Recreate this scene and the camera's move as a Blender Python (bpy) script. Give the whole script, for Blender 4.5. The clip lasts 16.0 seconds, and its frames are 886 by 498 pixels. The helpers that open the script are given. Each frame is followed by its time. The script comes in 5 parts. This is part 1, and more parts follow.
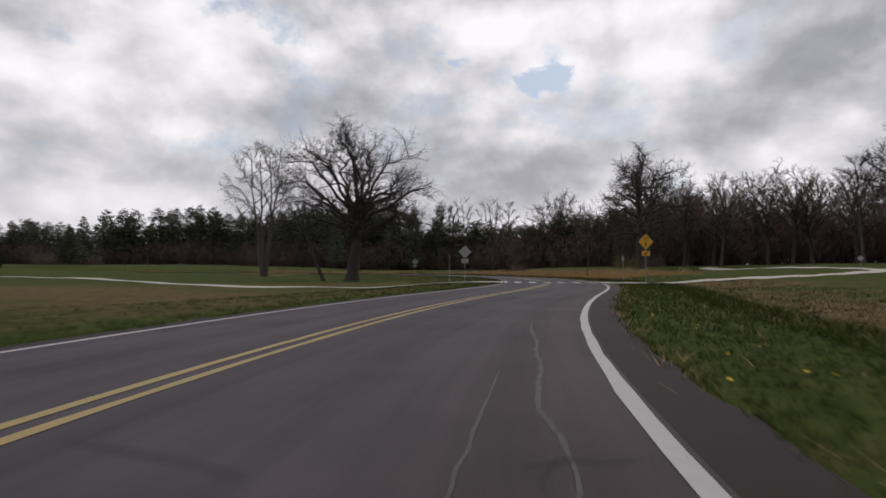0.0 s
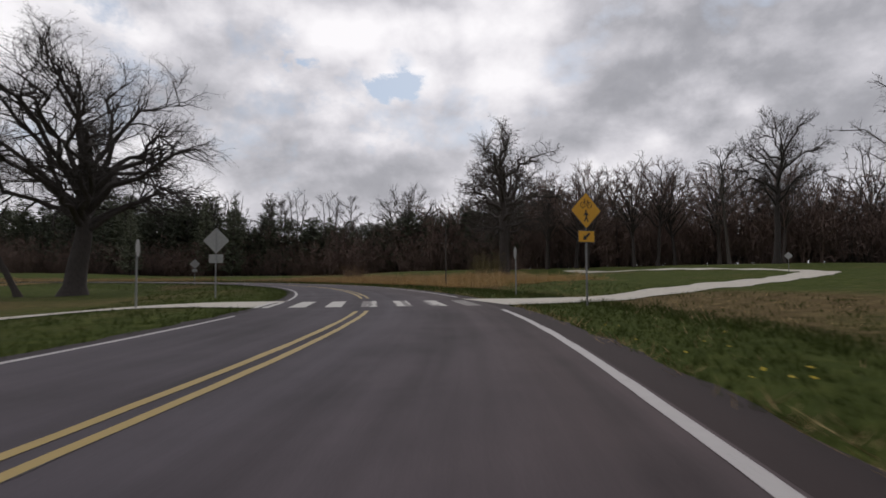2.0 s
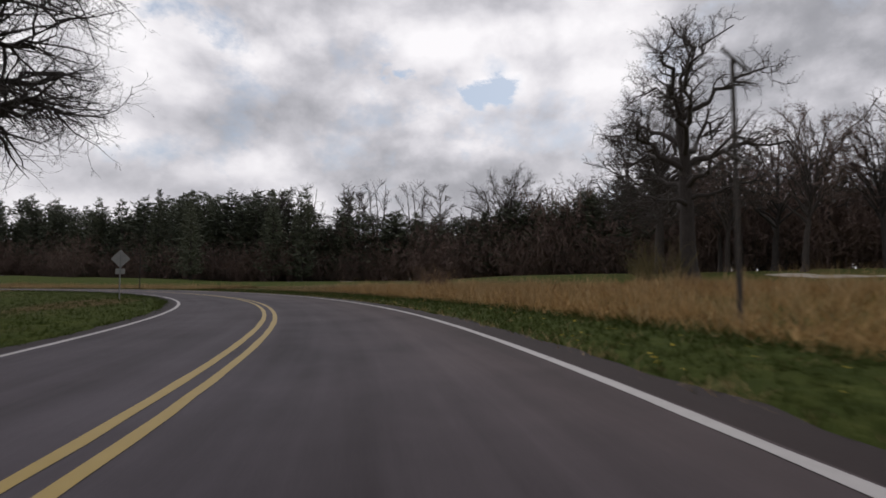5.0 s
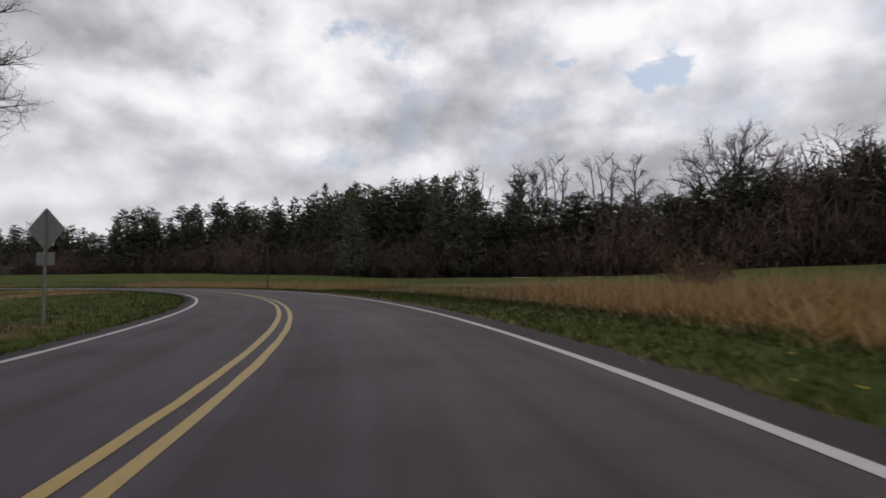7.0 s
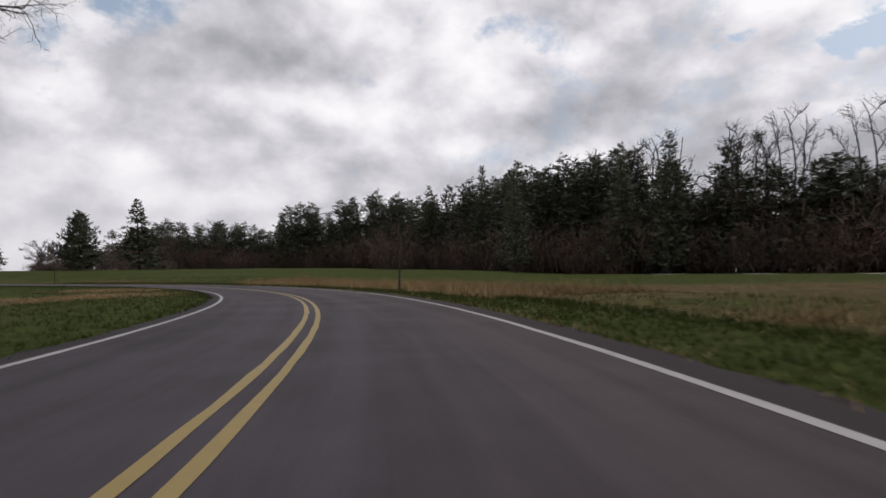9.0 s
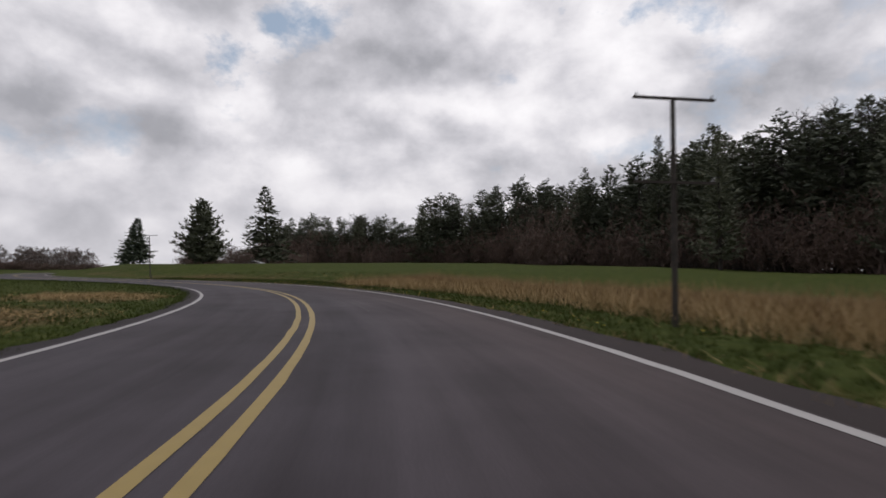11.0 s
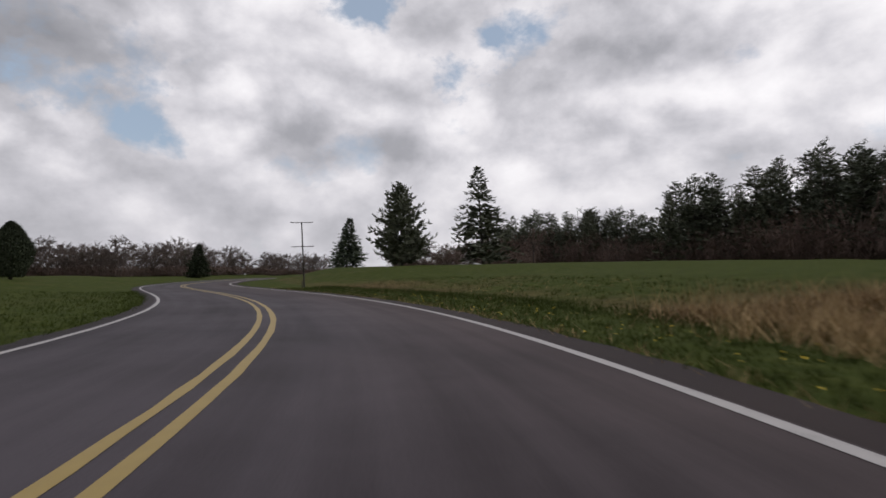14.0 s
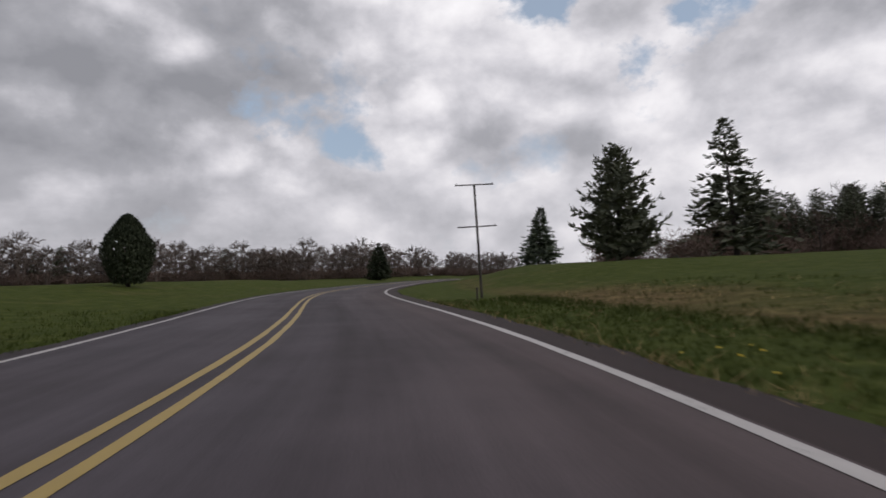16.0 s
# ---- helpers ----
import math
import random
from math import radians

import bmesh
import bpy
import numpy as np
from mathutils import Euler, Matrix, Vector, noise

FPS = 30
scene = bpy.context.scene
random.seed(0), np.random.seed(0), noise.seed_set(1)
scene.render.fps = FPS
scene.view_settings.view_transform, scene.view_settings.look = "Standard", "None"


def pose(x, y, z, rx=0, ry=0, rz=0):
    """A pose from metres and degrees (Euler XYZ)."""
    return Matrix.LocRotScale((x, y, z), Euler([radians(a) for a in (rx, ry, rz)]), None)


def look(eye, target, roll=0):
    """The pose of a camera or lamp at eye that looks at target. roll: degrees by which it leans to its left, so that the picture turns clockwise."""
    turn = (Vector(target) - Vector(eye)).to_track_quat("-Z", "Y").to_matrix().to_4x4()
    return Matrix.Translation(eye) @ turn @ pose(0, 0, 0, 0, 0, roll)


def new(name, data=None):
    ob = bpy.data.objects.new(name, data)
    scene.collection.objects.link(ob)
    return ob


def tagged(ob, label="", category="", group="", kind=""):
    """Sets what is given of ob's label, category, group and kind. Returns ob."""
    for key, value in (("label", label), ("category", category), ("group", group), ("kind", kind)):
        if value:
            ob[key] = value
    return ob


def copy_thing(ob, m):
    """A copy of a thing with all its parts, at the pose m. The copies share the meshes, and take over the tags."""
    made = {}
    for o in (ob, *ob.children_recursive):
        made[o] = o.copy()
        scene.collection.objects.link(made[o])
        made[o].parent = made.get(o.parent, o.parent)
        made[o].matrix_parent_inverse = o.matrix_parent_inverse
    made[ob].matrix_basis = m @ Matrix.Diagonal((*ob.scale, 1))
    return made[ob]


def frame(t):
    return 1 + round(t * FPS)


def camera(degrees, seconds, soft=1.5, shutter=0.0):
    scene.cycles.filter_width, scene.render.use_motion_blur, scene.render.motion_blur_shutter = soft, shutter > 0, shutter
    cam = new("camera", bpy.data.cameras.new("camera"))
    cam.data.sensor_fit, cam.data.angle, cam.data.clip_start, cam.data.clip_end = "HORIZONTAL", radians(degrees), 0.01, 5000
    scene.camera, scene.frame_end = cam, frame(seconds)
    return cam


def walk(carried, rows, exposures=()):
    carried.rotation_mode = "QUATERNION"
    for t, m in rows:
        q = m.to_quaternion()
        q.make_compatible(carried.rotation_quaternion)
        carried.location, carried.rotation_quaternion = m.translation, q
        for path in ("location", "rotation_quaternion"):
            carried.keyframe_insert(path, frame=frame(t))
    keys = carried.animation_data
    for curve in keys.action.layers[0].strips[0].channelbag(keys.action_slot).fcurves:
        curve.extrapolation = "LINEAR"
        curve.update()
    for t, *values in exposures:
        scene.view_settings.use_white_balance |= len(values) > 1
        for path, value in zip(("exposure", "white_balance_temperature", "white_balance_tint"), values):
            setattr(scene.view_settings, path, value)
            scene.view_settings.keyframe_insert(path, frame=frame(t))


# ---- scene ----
cam = camera(77.32, 16.0, soft=1.6, shutter=0.3)
PATH = [
    (0.0, -7.23, 5.16, 1.06, 92.09, -0.20, -10.43),
    (0.5, -5.03, 11.69, 1.05, 92.26, -0.33, -15.37),
    (1.0, -2.32, 17.93, 1.03, 92.48, -0.09, -19.85),
    (1.5, 0.48, 23.74, 1.04, 92.47, 0.25, -23.61),
    (2.0, 3.04, 29.09, 1.08, 92.55, 0.31, -25.77),
    (2.5, 5.33, 34.19, 1.08, 92.66, 0.20, -26.63),
    (3.0, 7.51, 39.13, 1.07, 92.85, 0.26, -26.61),
    (3.5, 9.57, 44.30, 1.06, 92.98, 0.29, -24.83),
    (4.0, 11.44, 49.74, 1.05, 93.08, 0.28, -21.98),
    (4.5, 13.01, 55.42, 1.04, 93.14, 0.24, -18.97),
    (5.0, 14.24, 61.23, 1.05, 93.15, 0.18, -15.93),
    (5.5, 15.06, 67.01, 1.07, 93.12, 0.11, -12.47),
    (6.0, 15.45, 72.74, 1.11, 93.05, 0.01, -8.29),
    (6.5, 15.48, 78.49, 1.08, 92.84, 0.36, -3.58),
    (7.0, 15.06, 84.06, 1.06, 92.80, 0.59, 1.14),
    (7.5, 14.17, 89.66, 1.04, 92.82, 0.76, 5.77),
    (8.0, 12.90, 95.26, 1.07, 92.64, 0.58, 9.86),
    (8.5, 11.27, 100.82, 1.08, 92.59, 0.36, 13.58),
    (9.0, 9.32, 106.22, 1.06, 92.48, 0.42, 17.01),
    (9.5, 7.07, 111.48, 1.05, 92.38, 0.37, 20.54),
    (10.0, 4.55, 116.58, 1.05, 92.31, 0.22, 24.03),
    (10.5, 1.78, 121.47, 1.06, 92.24, 0.03, 27.60),
    (11.0, -1.22, 126.05, 1.06, 92.15, -0.13, 31.54),
    (11.5, -4.42, 130.26, 1.05, 92.02, -0.20, 35.74),
    (12.0, -7.84, 134.08, 1.03, 91.86, -0.19, 39.74),
    (12.5, -11.31, 137.50, 1.02, 92.14, -0.18, 43.54),
    (13.0, -14.92, 140.68, 1.02, 92.11, 0.13, 47.13),
    (13.5, -18.64, 143.67, 1.04, 92.22, 0.35, 50.65),
    (14.0, -22.49, 146.40, 1.03, 92.46, 0.40, 54.21),
    (14.5, -26.55, 148.89, 1.05, 92.62, 0.72, 57.93),
    (15.0, -30.85, 151.01, 1.06, 92.65, 0.98, 62.29),
    (15.5, -35.39, 152.75, 1.06, 92.54, 1.23, 67.81),
    (16.0, -40.11, 153.97, 1.03, 92.67, 1.34, 73.41),
]
walk(cam, [(t, pose(*p)) for t, *p in PATH], exposures=[(0.0, 0.0), (16.0, 0.0)])

# ---- world and sun ----
SUN_AZ, SUN_EL = radians(38), radians(48)      # azimuth from +y towards +x


def node(tree, kind, **values):
    n = tree.nodes.new(kind)
    for key, value in values.items():
        n.inputs[key.replace("_", " ")].default_value = value
    return n


def math_node(tree, op, a, b=None, c=None, clamp=False):
    n = tree.nodes.new("ShaderNodeMath")
    n.operation, n.use_clamp = op, clamp
    for i, v in enumerate((a, b, c)):
        if v is None:
            continue
        if isinstance(v, (int, float)):
            n.inputs[i].default_value = v
        else:
            tree.links.new(v, n.inputs[i])
    return n.outputs[0]


def ramp(tree, fac, stops):
    n = tree.nodes.new("ShaderNodeValToRGB")
    els = n.color_ramp.elements
    while len(els) < len(stops):
        els.new(0.5)
    for e, (at, col) in zip(els, stops):
        e.position = at
        e.color = (*col, 1) if len(col) == 3 else col
    tree.links.new(fac, n.inputs[0])
    return n.outputs[0]


def mix(tree, fac, a, b, blend="MIX"):
    n = tree.nodes.new("ShaderNodeMix")
    n.data_type, n.blend_type = "RGBA", blend
    for i, v in ((0, fac), (6, a), (7, b)):
        if isinstance(v, (int, float)):
            n.inputs[i].default_value = v
        elif isinstance(v, tuple):
            n.inputs[i].default_value = (*v, 1)
        else:
            tree.links.new(v, n.inputs[i])
    return n.outputs[2]


def build_world():
    w = bpy.data.worlds.new("world")
    scene.world = w
    w.use_nodes = True
    t = w.node_tree
    t.nodes.clear()
    co = t.nodes.new("ShaderNodeTexCoord").outputs["Generated"]
    sep = t.nodes.new("ShaderNodeSeparateXYZ")
    t.links.new(co, sep.inputs[0])
    x, y, z = sep.outputs

    def cloud_noise(scale, detail, rough, offset, tall=1.35):
        mp = t.nodes.new("ShaderNodeMapping")
        mp.inputs["Location"].default_value = offset
        mp.inputs["Scale"].default_value = (1.0, 1.0, tall)
        t.links.new(co, mp.inputs[0])
        n = node(t, "ShaderNodeTexNoise", Scale=scale, Detail=detail, Roughness=rough, Distortion=0.15)
        t.links.new(mp.outputs[0], n.inputs["Vector"])
        return n.outputs["Fac"]

    big = cloud_noise(2.6, 6.0, 0.5, (3.1, 7.7, 0.0))
    fine = cloud_noise(5.2, 8.0, 0.60, (5.9, 9.4, 0.0))
    puff = cloud_noise(4.4, 8.0, 0.56, (11.3, 2.2, 0.0), 1.6)
    above = cloud_noise(4.4, 8.0, 0.56, (11.3, 2.2, 0.06), 1.6)
    sky = t.nodes.new("ShaderNodeTexSky")
    sky.sky_type, sky.sun_disc = "NISHITA", False
    sky.sun_elevation, sky.sun_rotation = SUN_EL, SUN_AZ
    sky.air_density, sky.dust_density = 1.0, 1.6
    blue = mix(t, 0.5, mix(t, 1.0, sky.outputs[0], (0.095, 0.095, 0.092), "MULTIPLY"), (0.50, 0.60, 0.72))
    # thin places in the cloud deck
    gap = None
    level = t.nodes.new("ShaderNodeVectorMath")
    level.operation = "MULTIPLY"
    level.inputs[1].default_value = (1.0, 1.0, 2.0)
    t.links.new(co, level.inputs[0])
    for gx, gy, gz, wide in ((-0.19, 0.892, 0.41, 0.10), (-0.25, 0.875, 0.415, 0.08), (0.335, 0.886, 0.322, 0.030), (0.185, 0.918, 0.352, 0.03), (0.51, 0.755, 0.42, 0.04), (-0.69, 0.615, 0.39, 0.11), (-0.745, 0.57, 0.345, 0.09),
                             (-0.965, 0.10, 0.24, 0.13), (-0.962, -0.03, 0.262, 0.14), (-0.80, 0.41, 0.436, 0.08)):
        v = t.nodes.new("ShaderNodeVectorMath")
        v.operation = "DISTANCE"
        t.links.new(level.outputs[0], v.inputs[0])
        length = math.sqrt(gx * gx + gy * gy + gz * gz)
        v.inputs[1].default_value = (gx / length, gy / length, 2.0 * gz / length)
        rim = math_node(t, "ADD", v.outputs["Value"], math_node(t, "MULTIPLY", math_node(t, "SUBTRACT", fine, 0.5), 0.30))
        g = math_node(t, "SUBTRACT", 1.0, math_node(t, "DIVIDE", rim, wide), clamp=True)
        gap = g if gap is None else math_node(t, "MAXIMUM", gap, g)
    cover = math_node(t, "ADD", math_node(t, "MULTIPLY", big, 0.35), math_node(t, "MULTIPLY", fine, 0.65))
    cover = math_node(t, "SUBTRACT", cover, math_node(t, "MULTIPLY", gap, 0.20))
    cover = ramp(t, cover, ((0.305, (0, 0, 0)), (0.43, (1, 1, 1))))
    # lit tops and grey undersides of the puffs, over broad lighter and heavier banks
    relief = math_node(t, "SUBTRACT", puff, above)
    shade = math_node(t, "ADD", math_node(t, "MULTIPLY", big, 0.75), math_node(t, "MULTIPLY", relief, 0.70))
    shade = math_node(t, "ADD", shade, math_node(t, "MULTIPLY", math_node(t, "SUBTRACT", fine, 0.5), 0.24))
    shade = math_node(t, "ADD", shade, math_node(t, "ADD", math_node(t, "MULTIPLY", math_node(t, "SUBTRACT", y, 0.55, clamp=True), 0.16), 0.172))
    # rounded heads of the cumulus
    warp = t.nodes.new("ShaderNodeVectorMath")
    warp.operation = "MULTIPLY_ADD"
    swirl = node(t, "ShaderNodeTexNoise", Scale=4.0, Detail=6.0, Roughness=0.55)
    t.links.new(co, swirl.inputs["Vector"])
    t.links.new(swirl.outputs["Color"], warp.inputs[0])
    warp.inputs[1].default_value = (0.22, 0.22, 0.22)
    flat = t.nodes.new("ShaderNodeMapping")
    flat.inputs["Scale"].default_value = (1.0, 1.0, 1.7)
    t.links.new(co, flat.inputs[0])
    t.links.new(flat.outputs[0], warp.inputs[2])
    cells = t.nodes.new("ShaderNodeTexVoronoi")
    cells.feature = "SMOOTH_F1"
    cells.inputs["Scale"].default_value, cells.inputs["Smoothness"].default_value, cells.inputs["Detail"].default_value, cells.inputs["Roughness"].default_value = 5.5, 0.6, 1.5, 0.5
    t.links.new(warp.outputs[0], cells.inputs["Vector"])
    heads = math_node(t, "SUBTRACT", 0.72, cells.outputs["Distance"])
    shade = math_node(t, "ADD", shade, math_node(t, "MULTIPLY", heads, 0.34))
    small = t.nodes.new("ShaderNodeTexVoronoi")
    small.feature = "SMOOTH_F1"
    small.inputs["Scale"].default_value, small.inputs["Smoothness"].default_value, small.inputs["Detail"].default_value, small.inputs["Roughness"].default_value = 8.5, 0.22, 0.0, 0.5
    curl = node(t, "ShaderNodeTexNoise", Scale=11.0, Detail=5.0, Roughness=0.6)
    t.links.new(co, curl.inputs["Vector"])
    puffs = t.nodes.new("ShaderNodeVectorMath")
    puffs.operation = "MULTIPLY_ADD"
    t.links.new(curl.outputs["Color"], puffs.inputs[0])
    puffs.inputs[1].default_value = (0.10, 0.10, 0.10)
    t.links.new(flat.outputs[0], puffs.inputs[2])
    t.links.new(puffs.outputs[0], small.inputs["Vector"])
    shade = math_node(t, "ADD", shade, math_node(t, "MULTIPLY", math_node(t, "SUBTRACT", 0.50, small.outputs["Distance"]), 0.30))
    west = math_node(t, "SUBTRACT", math_node(t, "MULTIPLY", x, -1.0), 0.25, clamp=True)
    shade = math_node(t, "SUBTRACT", shade, math_node(t, "MULTIPLY", west, 0.085))
    # heavy grey banks, and brighter places nearer the hidden sun
    for gx, gy, gz, wide, depth in ((0.68, 0.68, 0.30, 0.22, 0.13), (0.84, 0.48, 0.26, 0.28, 0.16), (0.29, 0.946, 0.14, 0.22, 0.15), (0.13, 0.965, 0.20, 0.24, 0.14), (-0.9, -0.29, 0.30, 0.38, 0.28),
                                    (-0.126, 0.934, 0.335, 0.12, 0.05), (-0.52, 0.81, 0.30, 0.40, 0.10), (0.22, 0.91, 0.36, 0.22, -0.06), (-0.92, 0.25, 0.29, 0.10, 0.05), (0.50, 0.77, 0.40, 0.20, -0.18), (0.30, 0.87, 0.38, 0.10, -0.07), (-0.86, 0.43, 0.27, 0.14, -0.05)):
        v = t.nodes.new("ShaderNodeVectorMath")
        v.operation = "DISTANCE"
        t.links.new(co, v.inputs[0])
        v.inputs[1].default_value = Vector((gx, gy, gz)).normalized()
        rim = math_node(t, "ADD", v.outputs["Value"], math_node(t, "MULTIPLY", math_node(t, "SUBTRACT", fine, 0.5), 0.5))
        bank = math_node(t, "SUBTRACT", 1.0, math_node(t, "DIVIDE", rim, wide), clamp=True)
        shade = math_node(t, "SUBTRACT", shade, math_node(t, "MULTIPLY", bank, depth))
    # the deck is heavier towards the east and the south-west
    east = math_node(t, "MULTIPLY", math_node(t, "SUBTRACT", x, 0.45, clamp=True), 0.30)
    south = math_node(t, "MULTIPLY", math_node(t, "SUBTRACT", math_node(t, "MULTIPLY", y, -1.0), -0.06, clamp=True), 0.46)
    shade = math_node(t, "SUBTRACT", math_node(t, "SUBTRACT", shade, east), south)
    cloud = ramp(t, shade, ((0.0, (0.28, 0.286, 0.312)), (0.22, (0.385, 0.39, 0.42)), (0.37, (0.54, 0.54, 0.575)), (0.48, (0.68, 0.675, 0.71)), (0.60, (0.84, 0.83, 0.855)), (0.74, (0.97, 0.96, 0.975))))
    col = mix(t, cover, blue, cloud)
    low = math_node(t, "SUBTRACT", 1.0, math_node(t, "DIVIDE", z, 0.22), clamp=True)
    col = mix(t, math_node(t, "MULTIPLY", low, 0.5), col, (0.58, 0.575, 0.605))
    bg = t.nodes.new("ShaderNodeBackground")
    t.links.new(col, bg.inputs[0])
    bg.inputs[1].default_value = 1.0
    out = t.nodes.new("ShaderNodeOutputWorld")
    t.links.new(bg.outputs[0], out.inputs[0])


build_world()
scene.view_settings.use_white_balance = True
scene.view_settings.white_balance_temperature, scene.view_settings.white_balance_tint = 6500, 12
sun = new("sun", bpy.data.lights.new("sun", "SUN"))
sun.data.energy, sun.data.angle, sun.data.color = 0.5, radians(20), (1.0, 0.96, 0.9)
sun.matrix_world = look((0, 0, 60), (-math.sin(SUN_AZ) * math.cos(SUN_EL), -math.cos(SUN_AZ) * math.cos(SUN_EL), 60 - math.sin(SUN_EL)))


# ---- materials ----
def material(name, rough=0.85, metal=0.0):
    m = bpy.data.materials.new(name)
    m.use_nodes = True
    b = m.node_tree.nodes["Principled BSDF"]
    b.inputs["Roughness"].default_value, b.inputs["Metallic"].default_value = rough, metal
    return m, m.node_tree, b


def coords(t, kind="Object"):
    return t.nodes.new("ShaderNodeTexCoord").outputs[kind]


def noise_of(t, co, scale, detail=5.0, rough=0.55, stretch=None):
    if stretch:
        mp = t.nodes.new("ShaderNodeMapping")
        mp.inputs["Scale"].default_value = stretch
        t.links.new(co, mp.inputs[0])
        co = mp.outputs[0]
    n = node(t, "ShaderNodeTexNoise", Scale=scale, Detail=detail, Roughness=rough)
    t.links.new(co, n.inputs["Vector"])
    return n.outputs["Fac"]


def bump(t, b, height, strength, distance):
    n = node(t, "ShaderNodeBump", Strength=strength, Distance=distance)
    t.links.new(height, n.inputs["Height"])
    t.links.new(n.outputs[0], b.inputs["Normal"])


def mat_asphalt(name, dark, light):
    m, t, b = material(name, 0.88)
    b.inputs["Specular IOR Level"].default_value = 0.3
    uv = coords(t, "UV")
    pos = t.nodes.new("ShaderNodeNewGeometry").outputs["Position"]
    blotch = noise_of(t, pos, 0.35, 5, 0.6)
    streak = noise_of(t, uv, 1.0, 4, 0.6, (1.3, 0.05, 1.0))
    grit = noise_of(t, pos, 55, 3, 0.7)
    both = math_node(t, "ADD", math_node(t, "MULTIPLY", blotch, 0.45), math_node(t, "MULTIPLY", streak, 0.55))
    col = ramp(t, both, ((0.36, dark), (0.62, light)))
    # the lane's edge is browner, the tracks between are worn paler
    across = t.nodes.new("ShaderNodeSeparateXYZ")
    t.links.new(uv, across.inputs[0])
    lane = math_node(t, "ADD", math_node(t, "DIVIDE", across.outputs[0], 4.0), math_node(t, "MULTIPLY", blotch, 0.35))
    lane = math_node(t, "ADD", lane, 0.9)
    # the far lane's bluish sheen is put into the colour by the first stop
    tint = ramp(t, lane, ((0.25, (0.88, 0.93, 1.02)), (0.62, (1.04, 1.03, 1.07)), (0.95, (0.95, 0.87, 0.84))))
    col = mix(t, 1.0, col, tint, "MULTIPLY")
    patch = noise_of(t, pos, 0.11, 4, 0.5)
    col = mix(t, math_node(t, "MULTIPLY", patch, 0.5), col, tuple(c * k for c, k in zip(dark, (1.15, 0.98, 0.95))))
    col = mix(t, 0.45, col, ramp(t, grit, ((0.3, (0.35, 0.35, 0.35)), (0.7, (1.5, 1.47, 1.45)))), "MULTIPLY")
    t.links.new(col, b.inputs["Base Color"])
    bump(t, b, grit, 0.35, 0.006)
    return m


def mat_paint(name, colour, under, wear, chunk=0.6, size=2.2):
    m, t, b = material(name, 0.6)
    pos = t.nodes.new("ShaderNodeNewGeometry").outputs["Position"]
    n = math_node(t, "ADD", math_node(t, "MULTIPLY", noise_of(t, pos, size, 6, 0.7), chunk), math_node(t, "MULTIPLY", noise_of(t, pos, 30, 4, 0.7), 1 - chunk))
    gone = ramp(t, n, ((wear - 0.03, (1, 1, 1)), (wear + 0.03, (0, 0, 0))))
    tone = mix(t, noise_of(t, pos, 6, 4, 0.6), tuple(c * 0.72 for c in colour), colour)
    t.links.new(mix(t, gone, tone, under), b.inputs["Base Color"])
    bump(t, b, n, 0.2, 0.004)
    return m


def mat_plain(name, colour, rough=0.7, metal=0.0, vary=0.25, scale=9.0):
    m, t, b = material(name, rough, metal)
    n = noise_of(t, coords(t), scale, 5, 0.65)
    col = ramp(t, n, ((0.3, tuple(c * (1 - vary) for c in colour)), (0.7, tuple(min(1, c * (1 + vary)) for c in colour))))
    t.links.new(col, b.inputs["Base Color"])
    bump(t, b, n, 0.1, 0.005)
    return m


def mat_bark(name, dark, light):
    m, t, b = material(name, 0.92)
    n = noise_of(t, coords(t), 3.0, 6, 0.7, (5.0, 5.0, 1.0))
    info = t.nodes.new("ShaderNodeObjectInfo").outputs["Random"]
    col = ramp(t, n, ((0.32, dark), (0.68, light)))
    col = mix(t, 1.0, col, ramp(t, info, ((0.0, (0.8, 0.78, 0.78)), (1.0, (1.2, 1.15, 1.1)))), "MULTIPLY")
    t.links.new(col, b.inputs["Base Color"])
    bump(t, b, n, 0.6, 0.03)
    return m


def mat_leafy(name, dark, light, rough=0.75, trans=0.0):
    m, t, b = material(name, rough)
    isl = t.nodes.new("ShaderNodeNewGeometry").outputs["Random Per Island"]
    info = t.nodes.new("ShaderNodeObjectInfo").outputs["Random"]
    f = math_node(t, "ADD", math_node(t, "MULTIPLY", isl, 0.7), math_node(t, "MULTIPLY", info, 0.3))
    t.links.new(ramp(t, f, ((0.05, dark), (0.95, light))), b.inputs["Base Color"])
    b.inputs["Specular IOR Level"].default_value = 0.08
    return m


